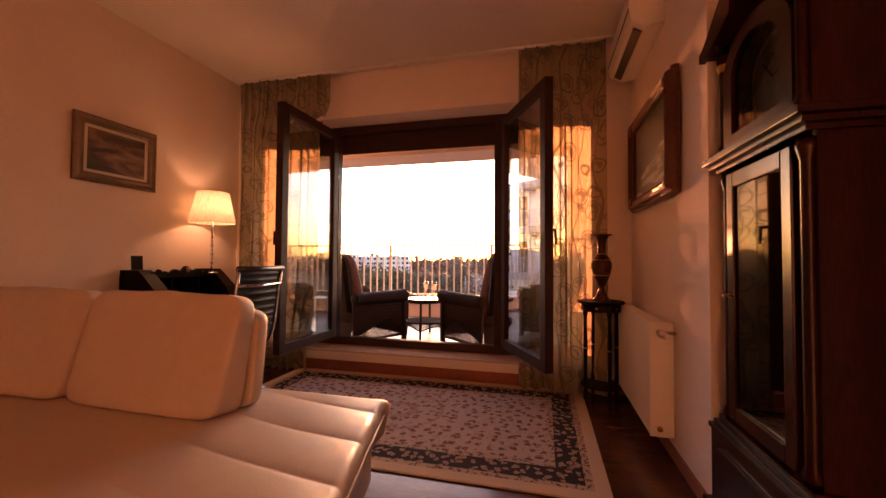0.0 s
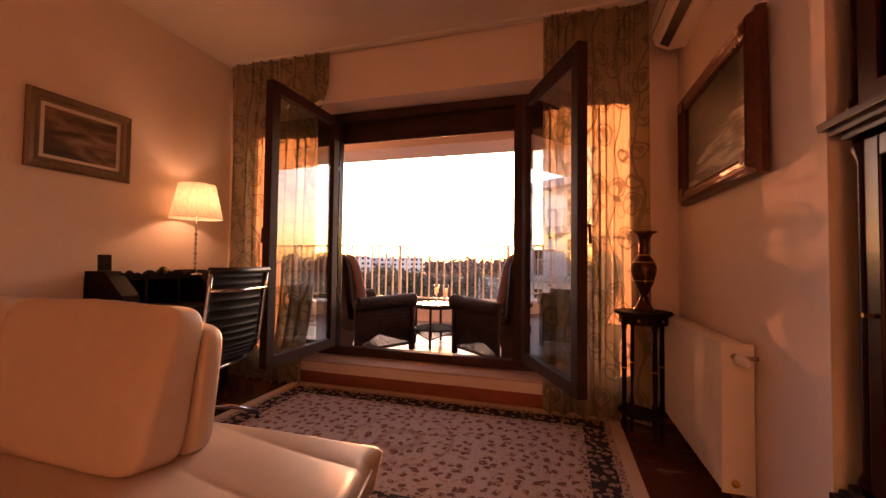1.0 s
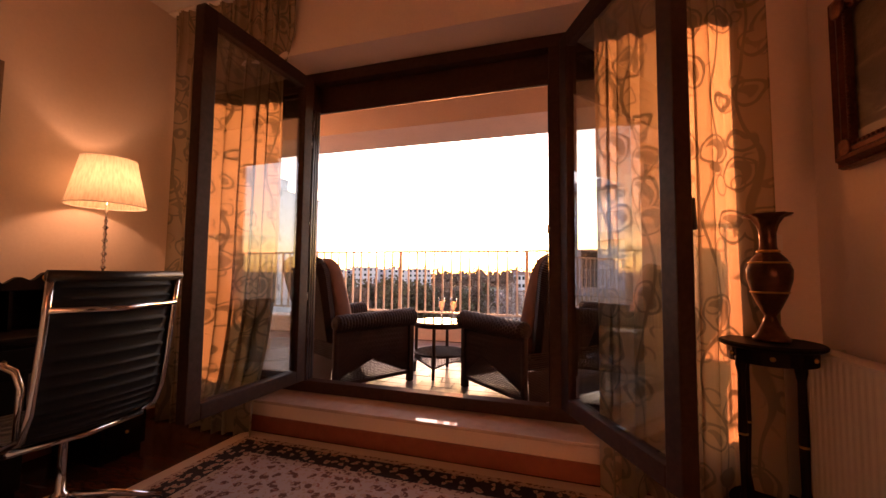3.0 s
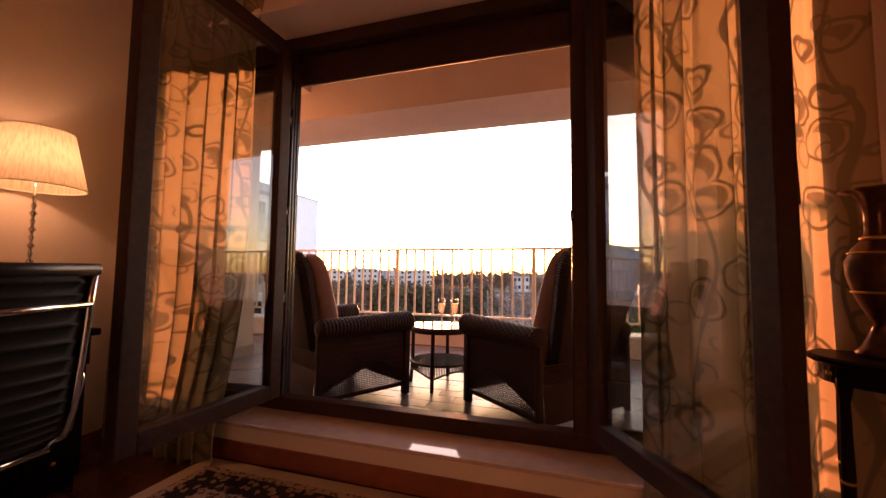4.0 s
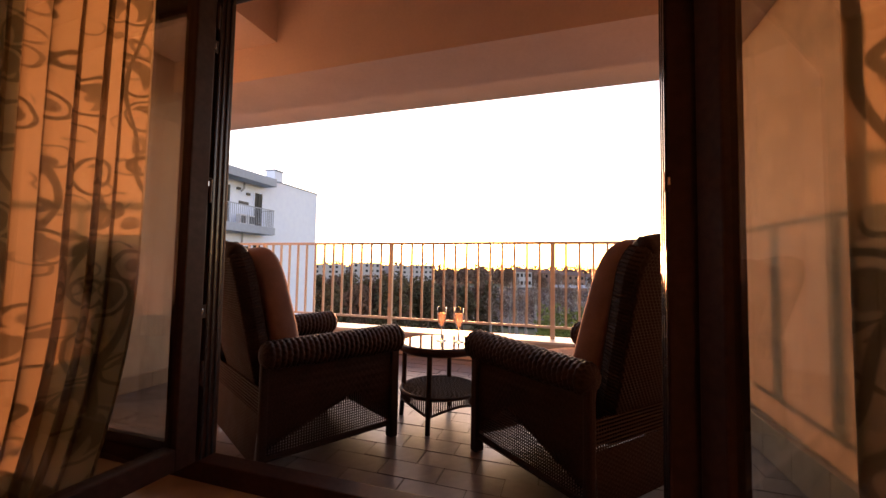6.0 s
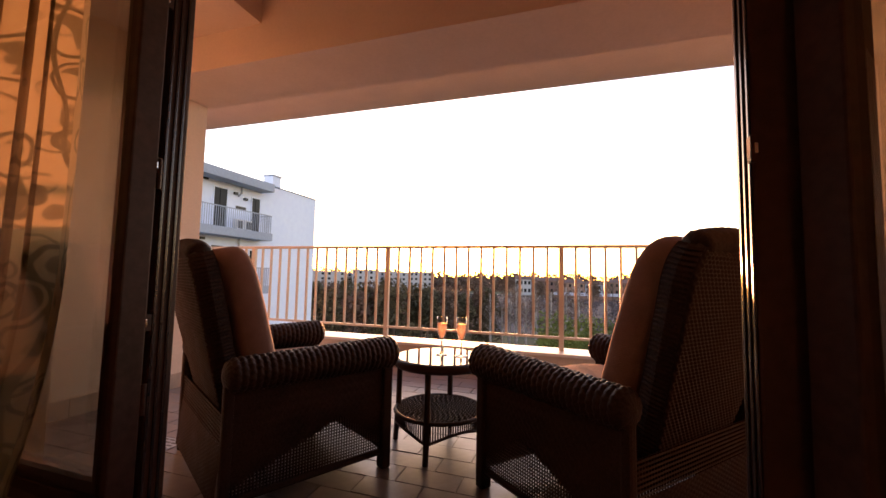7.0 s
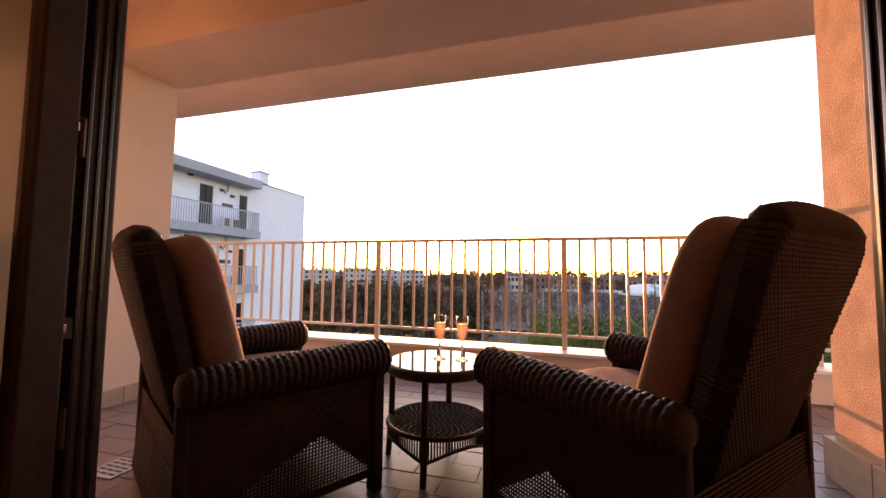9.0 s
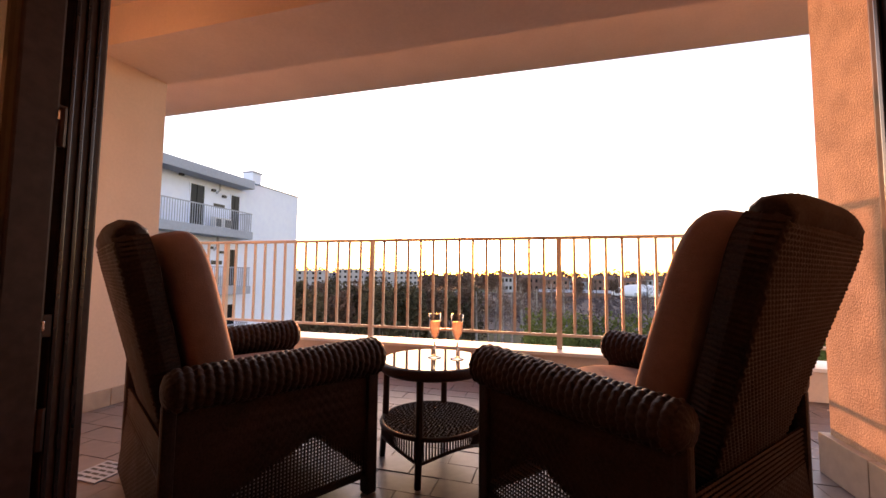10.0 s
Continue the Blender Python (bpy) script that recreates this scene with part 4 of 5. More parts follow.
part("canvas", B(.014, .022, -(hw - .082), hw - .082, -(hh - .082), hh - .082), painting_mat("dark_winter_landscape", [(.30, (.008, .009, .008)), (.48, (.024, .024, .019)), (.57, (.05, .047, .036)), (.63, (.085, .08, .06)), (.70, (.04, .04, .034))], 4.5, 8.0, .55, True), pic, "dark landscape with a pale winding road")

# ---- right wall: air conditioner, radiator, sockets ----
ac = thing("air_conditioner", (XR, -.92, 2.42), "white wall-mounted air conditioner with a dark outlet slot", "air conditioner")
out = [(0, -.13), (-.10, -.145), (-.185, -.10), (-.205, -.02), (-.20, .10), (-.17, .145), (0, .15)]
part("body", prism(bmesh.new(), [(a, z) for a, z in out], "y", -.40, .40), PLASTIC, ac)
part("outlet_slot", prism(bmesh.new(), [(-.115, -.1438), (-.165, -.1165), (-.168, -.122), (-.118, -.150)], "y", -.34, .34), BLACK, ac, "dark air outlet")
part("seam", B(-.2065, -.200, -.40, .40, -.03, -.025), BLACK, ac)

rad = thing("radiator", (XR, -.965, F), "white panel radiator with fine grooves below the painting", "radiator")
gr = bmesh.new()
n_g = 26
outl = []
for i in range(n_g * 4 + 1):
    y = -.465 + .93 * i / (n_g * 4)
    outl.append((-.128 + (.003 if i % 4 in (1, 2) else 0), y))
outl += [(-.105, .465), (-.105, -.465)]
prism(gr, outl, "z", .13, .76)
part("front_panel", gr, WHITE, rad)
part("back_panel", B(-.055, -.035, -.46, .46, .13, .76, .004), WHITE, rad)
part("top_grille", B(-.128, -.035, -.465, .465, .76, .772, .003), WHITE, rad)
for y in (-.4775, .4655):
    part("side_cover", B(-.130, -.004, y, y + .012, .125, .774, .003), WHITE, rad)
for y in (-.3, .3):
    part("bracket", B(-.035, 0, y - .02, y + .02, .2, .7), WHITE, rad)
vb = tube(bmesh.new(), [(-.08, -.47, .715), (-.08, -.53, .715)], .014, 10)
tube(vb, [(-.08, -.50, .715), (0, -.50, .715)], .009, 8)
part("valve", vb, CHROME, rad, "metal valve and pipe", True)
part("thermostat_head", tube(bmesh.new(), [(-.08, -.53, .715), (-.08, -.60, .715)], [.022, .018], 12), PLASTIC, rad, "white thermostat head", True)
part("drain_plug", tube(bmesh.new(), [(-.08, -.465, .17), (-.08, -.485, .17)], .016, 10), BRASS, rad, "brass plug", True)
for z in (.80, .93):
    so = thing("wall_socket", (1.83, YW - .001, z), "white double wall socket on the window wall", "socket", "sockets by the curtain")
    part("plate", B(-.035, .035, -.010, 0, -.04, .04, .004), PLASTIC, so)
    part("insert", B(-.022, .022, -.013, -.008, -.025, .025, .002), PLASTIC, so)

# ---- plant stand with the vase ----
SX, SY = 1.735, -.515
stand = thing("pedestal_table", (SX, SY, F), "small round dark wooden pedestal table with slim legs", "side table")
part("top", lathe(bmesh.new(), [(.001, .772), (.165, .772), (.178, .780), (.180, .790), (.172, .797), (.001, .797)], 36), EBONY, stand, smooth=False)
part("apron", lathe(bmesh.new(), [(.120, .715), (.150, .715), (.152, .772), (.12, .772)], 32), EBONY, stand)
part("lower_shelf", lathe(bmesh.new(), [(.001, .115), (.155, .115), (.160, .122), (.155, .130), (.001, .130)], 32), EBONY, stand)
for k in range(4):
    a = radians(20 + 90 * k)
    c, s_ = math.cos(a), math.sin(a)
    lg = part("leg", lathe(bmesh.new(), [(.014, .0), (.020, .03), (.016, .10), (.022, .13), (.013, .2), (.017, .44), (.013, .66), (.02, .70), (.02, .772)], 12, (.132 * c, .132 * s_, 0)), EBONY, stand, smooth=True)
    part("ring", lathe(bmesh.new(), [(.0165, .415), (.019, .42), (.0165, .425)], 12, (.132 * c, .132 * s_, 0)), BRASS, lg, "thin brass ring")
for k in range(6):
    a = radians(10 + 60 * k)
    part("stud", pillow(bmesh.new(), .02, .02, .02, 2, 6, pose(.151 * math.cos(a), .151 * math.sin(a), .745)), BRASS, stand, "small pale stud", True)
vase = thing("vase", (SX + .005, SY, F + .797), "tall dark bronze vase with a ruffled flared lip", "vase")
part("body", lathe(bmesh.new(), [(.062, 0), (.066, .012), (.050, .03), (.030, .075), (.020, .105), (.030, .12), (.060, .19), (.078, .26), (.080, .30), (.062, .345), (.036, .375), (.030, .40), (.030, .455), (.038, .49), (.056, .52), (.085, .532), (.083, .537), (.052, .527), (.026, .48)], 40, wave=.05, waves=10, wave_from=13), BRONZE, vase, smooth=True)
part("collar", lathe(bmesh.new(), [(.038, .372), (.043, .378), (.038, .384)], 30), BRASS, vase, smooth=True)
for z, r in ((.205, .0675), (.33, .0715)):
    part("band", lathe(bmesh.new(), [(r - .002, z - .004), (r + .003, z), (r - .002, z + .004)], 36), BRASS, vase, "engraved band", True)

# ---- longcase clock ----
clock = thing("longcase_clock", (2.05, -2.27, F), "tall glossy mahogany longcase clock with a glazed door", "clock", turn=0)
YH = .29
part("plinth", B(-.09, .36, -YH - .05, YH + .05, 0, .10, .01), MAHOG, clock)
pb = B(-.06, .36, -YH - .03, YH + .03, .10, .40, .006)
part("base", pb, MAHOG, clock)
part("base_panel", B(-.075, -.06, -YH + .06, YH - .06, .15, .35, .008), MAHOG, clock)
def moulding(z0, prof2, name="moulding"):
    mb2 = bmesh.new()
    for i, (o, h) in enumerate(prof2):
        box(mb2, -.02 - o, .36, -YH - o, YH + o, z0 + sum(q[1] for q in prof2[:i]), z0 + sum(q[1] for q in prof2[:i + 1]), .003)
    part(name, mb2, MAHOG, clock)
moulding(.40, [(.045, .02), (.03, .02), (.015, .025)])
part("trunk_side", B(.0, .36, -YH, -YH + .02, .465, 1.50), MAHOG, clock)
part("trunk_side", B(.0, .36, YH - .02, YH, .465, 1.50), MAHOG, clock)
part("trunk_back", B(.342, .36, -YH + .02, YH - .02, .465, 1.50), MAHOG, clock)
for sy in (-1, 1):
    part("column", lathe(bmesh.new(), [(.026, .47), (.030, .49), (.020, .52), (.019, 1.42), (.030, 1.46), (.026, 1.49)], 16, (-.005, sy * (YH - .035), 0)), MAHOG, clock, "turned corner column", True)
door = part("door", bmesh.new(), MAHOG, clock)
dm = bmesh.new()
for y0, y1, z0, z1 in ((-.22, -.165, .48, 1.48), (.165, .22, .48, 1.48), (-.165, .165, .48, .54), (-.165, .165, 1.42, 1.48)):
    box(dm, -.03, -.005, y0, y1, z0, z1, .005)
dm.to_mesh(door.data)
part("door_glass", B(-.020, -.014, -.165, .165, .54, 1.42), DARKPANE, door, "reflecting glass")
part("key", tube(bmesh.new(), [(-.03, .195, .98), (-.055, .195, .98)], .006, 8), BRASS, door)
part("backboard", B(.30, .34, -YH + .02, YH - .02, .465, 1.50), MAHOG, clock)
for y in (-.09, 0, .09):
    part("weight", lathe(bmesh.new(), [(.001, .60), (.024, .60), (.026, .61), (.026, .80), (.024, .81), (.001, .82)], 16, (.15, y, 0)), BRASS, clock, "brass weight", True)
part("pendulum_rod", tube(bmesh.new(), [(.22, 0, .78), (.22, 0, 1.5)], .006, 6), BRASS, clock)
part("bob", lathe(bmesh.new(), [(.001, 0), (.07, .004), (.075, .01), (.07, .016), (.001, .02)], 24, (0, 0, 0)), BRASS, clock, "brass bob", True).matrix_basis = pose(.21, 0, .74, 0, 90, 0)
moulding(1.50, [(.015, .02), (.035, .02), (.055, .025)])
part("hood_side", B(-.01, .36, -YH, -YH + .03, 1.565, 2.02), MAHOG, clock)
part("hood_side", B(-.01, .36, YH - .03, YH, 1.565, 2.02), MAHOG, clock)
part("hood_back", B(.30, .36, -YH + .03, YH - .03, 1.565, 2.05), MAHOG, clock)
arch = bmesh.new()
oy, iy = .235, .165
pts_o = [(-oy, 1.58)] + [(-oy * math.cos(math.pi * k / 16), 1.87 + .16 * math.sin(math.pi * k / 16)) for k in range(17)] + [(oy, 1.58)]
pts_i = [(-iy, 1.63)] + [(-iy * math.cos(math.pi * k / 16), 1.85 + .12 * math.sin(math.pi * k / 16)) for k in range(17)] + [(iy, 1.63)]
ro, ri, ro2, ri2 = ([arch.verts.new((x, y, z)) for y, z in pp] for x, pp in ((-.03, pts_o), (-.03, pts_i), (-.005, pts_o), (-.005, pts_i)))
for k in range(len(ro)):
    j = (k + 1) % len(ro)
    arch.faces.new((ro[k], ro[j], ri[j], ri[k]))
    arch.faces.new((ri[k], ri[j], ri2[j], ri2[k]))
    arch.faces.new((ro[j], ro[k], ro2[k], ro2[j]))
bmesh.ops.recalc_face_normals(arch, faces=arch.faces[:])
hd = part("hood_door", arch, MAHOG, clock, "arched glazed hood door")
hg = bmesh.new()
hg.faces.new([hg.verts.new((-.016, y, z)) for y, z in pts_i])
bmesh.ops.solidify(hg, geom=hg.faces[:], thickness=.004)
part("hood_glass", hg, DARKPANE, hd)
fd = bmesh.new()
fd.faces.new([fd.verts.new((.05, y * 1.05, z)) for y, z in pts_i])
bmesh.ops.solidify(fd, geom=fd.faces[:], thickness=.006)
dial = part("dial", fd, BRASS, clock, "brass arched dial")
part("chapter_ring", lathe(bmesh.new(), [(.085, 0), (.145, 0), (.145, .004), (.085, .004)], 40), PEWTER, dial, "dull silvered chapter ring").matrix_basis = pose(.040, 0, 1.79, 0, 90, 0)
part("hand", tube(bmesh.new(), [(.034, 0, 1.79), (.034, .06, 1.86)], .004, 5), BLACK, dial)
part("hand", tube(bmesh.new(), [(.032, 0, 1.79), (.032, -.09, 1.80)], .003, 5), BLACK, dial)
for sy in (-1, 1):
    part("hood_column", lathe(bmesh.new(), [(.026, 1.57), (.028, 1.59), (.017, 1.62), (.017, 1.94), (.028, 1.98), (.026, 2.01)], 16, (-.015, sy * (YH - .03), 0)), MAHOG, clock, "turned hood column", True)
    part("capital", lathe(bmesh.new(), [(.020, 1.930), (.027, 1.955), (.020, 1.965)], 14, (-.015, sy * (YH - .03), 0)), BRASS, clock, "brass capital", True)
# swan-neck crown
cr = bmesh.new()
for sy in (-1, 1):
    top = [(sy * (YH + .07), 2.02)] + [(sy * (YH + .07 - (YH + .02) * k / 10), 2.06 + .15 * math.sin(.5 * math.pi * k / 10) ** 1.6) for k in range(11)]
    low = [(sy * .06, 2.10)] + [(sy * .22 * (1 - .7 * (1 - k / 5)), 2.08 - .05 * (k / 5)) for k in range(6)]
    prism(cr, top + low, "x", -.075, .36)
part("crown", cr, MAHOG, clock, "carved swan-neck crown")
part("finial", lathe(bmesh.new(), [(.03, 2.09), (.03, 2.13), (.014, 2.15), (.03, 2.19), (.012, 2.23), (.002, 2.26)], 16, (-.03, 0, 0)), MAHOG, clock, smooth=True)

# ---- outside: ground, neighbour, trees, town ----
G = -9.0
GRASS = mat("evening_grass", (0.075, 0.085, 0.032), 0.95, second=(0.045, 0.055, 0.022), scale=1.2, bump=0.3)
EARTH = mat("bare_earth", (0.075, 0.056, 0.06), 0.95, second=(0.040, 0.034, 0.040), scale=.8)
ASPHALT = mat("asphalt", (0.07, 0.068, 0.07), 0.85, grain=0.2, scale=2)
LEAF = mat("dark_foliage", (0.115, 0.088, 0.042), 0.8, second=(0.05, 0.045, 0.022), scale=3)
DRYLEAF = mat("winter_twigs", (0.21, 0.13, 0.09), 0.9, second=(0.10, 0.062, 0.045), scale=3)
HEDGE = mat("hedge_leaves", (0.17, 0.20, 0.040), 0.8, second=(0.06, 0.075, 0.018), scale=4)
BARK = mat("grey_brown_bark", (0.11, 0.08, 0.06), 0.95, grain=0.3, scale=20, bump=0.6)
BIRCH = mat("pale_birch_bark", (0.52, 0.47, 0.43), 0.8, second=(0.16, 0.13, 0.12), scale=9, stretch=(1, 1, 4))
FARWALL = mat("far_pale_walls", (0.40, 0.385, 0.41), 0.9, grain=0.1, scale=.6)
BRICKRED = mat("far_brick_walls", (0.26, 0.15, 0.12), 0.9, grain=0.15, scale=.6)
ROOFTILE = mat("far_roof_tiles", (0.16, 0.09, 0.075), 0.85, grain=0.2, scale=2)
CARPAINT = mat("white_car_paint", (0.72, 0.73, 0.75), 0.25, grain=0.02, coat=0.5)
BLUEPAINT = mat("blue_car_paint", (0.03, 0.07, 0.20), 0.25, grain=0.05, coat=0.5)
RUBBER = mat("tyre_rubber", (0.02, 0.02, 0.02), 0.85, grain=0.1)
CANVAS = mat("white_canvas", (0.78, 0.78, 0.80), 0.7, grain=0.03)

gm = bmesh.new()
sheet(gm, 60, 60, lambda u, v: ((u - .5) * 5000, -200 + v * 4200, G + .5 * math.sin(u * 40) * math.sin(v * 37) * min(1, v * 6)))
structure("ground", gm, GRASS, "flat evening grassland that reaches the horizon")
structure("field", B(-40, 70, 66, 192, G + .3, G + .62), EARTH, "brown bare field behind the hedge")
structure("road", prism(bmesh.new(), [(-120, 208), (160, 196), (160, 205), (-120, 217)], "z", G + .3, G + .70), ASPHALT, "grey road across the fields")

# neighbour's apartment house
nb = thing("apartment_building", (-17.0, 0, G), "white apartment house with grey balconies and a flat roof", "apartment building")
H0 = -G
# white facade; its blue cast from the sky is in the wall colour
part("wall", B(-11, 0, -12, 22.9, 0, H0 + 6.1), SKYTINT_WALL, nb)
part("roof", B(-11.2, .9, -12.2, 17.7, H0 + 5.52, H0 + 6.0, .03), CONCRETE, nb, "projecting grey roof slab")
part("parapet_cap", B(-11.05, .05, 17.72, 22.95, H0 + 6.1, H0 + 6.16), CONCRETE, nb)
ch_ = part("chimney", B(-.15, .55, 17.9, 18.6, H0 + 6.0, H0 + 6.62, .03), SKYTINT_WALL, nb, "small white roof vent")
part("vent_cap", B(-.20, .60, 17.85, 18.65, H0 + 6.62, H0 + 6.69), CONCRETE, ch_)
for fl in range(4):
    zf = H0 + 2.68 - 3.05 * fl
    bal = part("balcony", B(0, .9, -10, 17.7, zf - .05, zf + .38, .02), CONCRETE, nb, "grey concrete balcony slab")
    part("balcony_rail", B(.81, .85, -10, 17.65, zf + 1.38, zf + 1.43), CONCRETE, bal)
    rb = bmesh.new()
    for i in range(150):
        y = 17.6 - i * .13
        box(rb, .82, .84, y - .012, y + .012, zf + .38, zf + 1.38)
    for i in range(6):
        x = .8 - i * .14
        box(rb, x - .012, x + .012, 17.60, 17.63, zf + .38, zf + 1.38)
    tagged(part("balustrade", rb, CONCRETE, bal, "thin upright balcony bars"), kind="stuff")
    part("balcony_end_rail", B(0, .84, 17.60, 17.64, zf + 1.38, zf + 1.43), CONCRETE, bal)
    for y, w, h in ((17.2, .30, 2.0), (14.75, .40, 2.1), (12.0, .55, 2.25), (8.6, .5, 2.25), (5.0, .5, 2.25), (2.0, .5, 2.2)):
        wd = part("window", B(.0, .04, y - w, y + w, zf + .4, zf + .4 + h), DARKGLASS, nb, "dark glazed balcony door")
        part("frame", B(.0, .06, y - .025, y + .025, zf + .4, zf + .4 + h), DARKGLASS, wd)
        for a, b in ((y - w - .05, y - w), (y + w, y + w + .05)):
            part("frame", B(.0, .07, a, b, zf + .38, zf + .45 + h), SKYTINT_WALL, wd)
    for y, z in ((13.7, 2.75), (15.6, 2.35), (16.3, 2.15)):
        part("lamp_box", B(.0, .12, y, y + .22, zf + z, zf + z + .13), BLACK, nb, "small dark wall lamp")
    for y in (15.4, 16.0):
        ac_o = part("aircon_unit", B(.25, .55, y, y + .5, zf + .38, zf + .95, .03), CANVAS, nb, "small outdoor aircon unit")
        part("fan_grille", B(.55, .57, y + .08, y + .42, zf + .46, zf + .87), BLACK, ac_o)
    part("wall_grille", B(.0, .03, 15.8, 16.5, zf + 1.55, zf + 1.75), BLACK, nb, "small dark vent grille")
    part("drain_pipe", tube(bmesh.new(), [(.06, 16.1, zf + 3.0), (.06, 16.1, zf + 2.5), (.06, 15.9, zf + 2.3)], .05, 8), CONCRETE, nb)


def leaf_cloud(bm, centre, size, n, r, rnd, flat=1.0):
    """Loose small leaf clumps scattered in a lumpy volume."""
    for _ in range(n):
        while True:
            p = Vector((rnd.uniform(-1, 1), rnd.uniform(-1, 1), rnd.uniform(-1, 1)))
            if .25 < p.length < 1:
                break
        q = Vector(centre) + Vector((p.x * size[0], p.y * size[1], p.z * size[2]))
        a, b, c = (Vector((rnd.uniform(-1, 1), rnd.uniform(-1, 1), rnd.uniform(-1, 1) * flat)).normalized() * r * rnd.uniform(.5, 1.2) for _ in range(3))
        vs = [bm.verts.new(q + a), bm.verts.new(q + b), bm.verts.new(q - a * .8 + c * .4), bm.verts.new(q + c)]
        bm.faces.new(vs[:3]), bm.faces.new((vs[0], vs[2], vs[3])), bm.faces.new((vs[1], vs[3], vs[2]))


def tree(at, height, spread, seed, material, label, conifer=False, bare=False, bark=None):
    rnd = random.Random(seed)
    t = thing("tree", at, label, "tree", "trees below the terrace")
    bark = bark or BARK
    trunk = bmesh.new()
    lean = rnd.uniform(-.04, .04) * height
    tube(trunk, [(lean * k / 5, .3 * lean * math.sin(k), height * .9 * k / 5) for k in range(6)], [height * .018 * (1.15 - k / 5) + .03 for k in range(6)], 7)
    limbs = []
    for k in range(16 if bare else 9):
        z = height * rnd.uniform(.25, .85)
        a = rnd.uniform(0, 6.28)
        ln = spread * rnd.uniform(.5, 1) * (1.15 - z / height)
        p0 = Vector((lean * z / height, 0, z))
        p1 = p0 + Vector((math.cos(a) * ln, math.sin(a) * ln, ln * (.15 if conifer else .9)))
        mid = (p0 + p1) / 2 + Vector((0, 0, -.08 * ln))
        tube(trunk, [p0, mid, p1], [.05 * height / 10, .03 * height / 10, .012], 5)
        limbs.append(p1)
        if bare:
            for _ in range(6):
                f = rnd.uniform(.4, 1)
                q0 = p0.lerp(p1, f)
                tube(trunk, [q0, q0 + Vector((rnd.uniform(-1, 1), rnd.uniform(-1, 1), rnd.uniform(.2, 1.4))) * spread * .35], [.018, .006], 4)
    part("trunk", trunk, bark, t, "trunk and limbs")
    cb2 = bmesh.new()
    if conifer:
        for k in range(11):
            f = k / 10
            leaf_cloud(cb2, (0, 0, height * (.14 + .84 * f)), (spread * (1.05 - f), spread * (1.05 - f), height * .075), int(130 * (1.1 - f)) + 14, .34, rnd, .5)
    else:
        for p in limbs:
            leaf_cloud(cb2, p, (spread * .42, spread * .42, spread * .36), 40 if bare else 130, .10 if bare else .26, rnd)
        if not bare:
            leaf_cloud(cb2, (0, 0, height * .72), (spread * .62, spread * .62, height * .25), 420, .28, rnd)
    part("crown", cb2, material, t, "loose uneven crown")
    return t


rnd = random.Random(11)
# dark trees left of the sun
for i in range(34):
    a = radians(39 - i * .86 + rnd.uniform(-.6, .6))
    d = rnd.uniform(36, 66)
    h = rnd.uniform(7.6, 9.6) * (1.0 if i < 24 else .93)
    kinds = (DRYLEAF, "bare brown winter tree", False) if i % 3 == 1 else (LEAF, "dark green garden tree", i % 2 == 0)
    tree((-d * math.sin(a), d * math.cos(a), G), h, rnd.uniform(2.1, 3.2), 20 + i, kinds[0], kinds[1], kinds[2])
# birches by the field
for i in range(15):
    a = radians(10 - i * .95 + rnd.uniform(-.5, .5))
    d = rnd.uniform(52, 66)
    tree((-d * math.sin(a), d * math.cos(a), G), rnd.uniform(8.2, 9.6), 1.5, 60 + i, DRYLEAF, "slender bare birch with pale bark", False, True, BIRCH)
for i in range(16):
    a = radians(12 - i * 2.9 + rnd.uniform(-1, 1))
    d = rnd.uniform(80, 170)
    tree((-d * math.sin(a), d * math.cos(a), G), rnd.uniform(8, 11), 3.0, 90 + i, DRYLEAF, "bare brown winter tree by the road", False, i % 2 == 0)


def hedge(x0, x1, y, h, seed, label):
    rnd = random.Random(seed)
    hb2 = bmesh.new()
    n = int((x1 - x0) / .9)
    for i in range(n):
        x = x0 + (i + .5) * (x1 - x0) / n
        leaf_cloud(hb2, (x, y + rnd.uniform(-.3, .3), G + h * .5), (1.0, .9, h * .54 * rnd.uniform(.82, 1.12)), 230, .26, rnd)
    box(hb2, x0, x1, y - .1, y + .5, G, G + h * .6)
    tagged(part("hedge", hb2, HEDGE), label, "hedge", "", "stuff")


hedge(-3, 44, 48, 5.5, 5, "long green garden hedge in front of the field")
hedge(4, 46, 40, 1.8, 6, "low clipped green hedge by the lawn")
for i, (x, y, r) in enumerate(((9.5, 43, 2.2), (14.5, 43, 2.4), (20, 44, 2.2), (4.5, 43, 1.7))):
    t = thing("bush", (x, y, G), "round grey-green clipped bush on the lawn", "bush", "bushes on the lawn")
    bm2 = bmesh.new()
    leaf_cloud(bm2, (0, 0, r * .8), (r, r, r * .85), 420, .2, random.Random(i))
    part("crown", bm2, LEAF, t)
    part("stem", tube(bmesh.new(), [(0, 0, 0), (0, 0, r)], .08, 6), BARK, t)

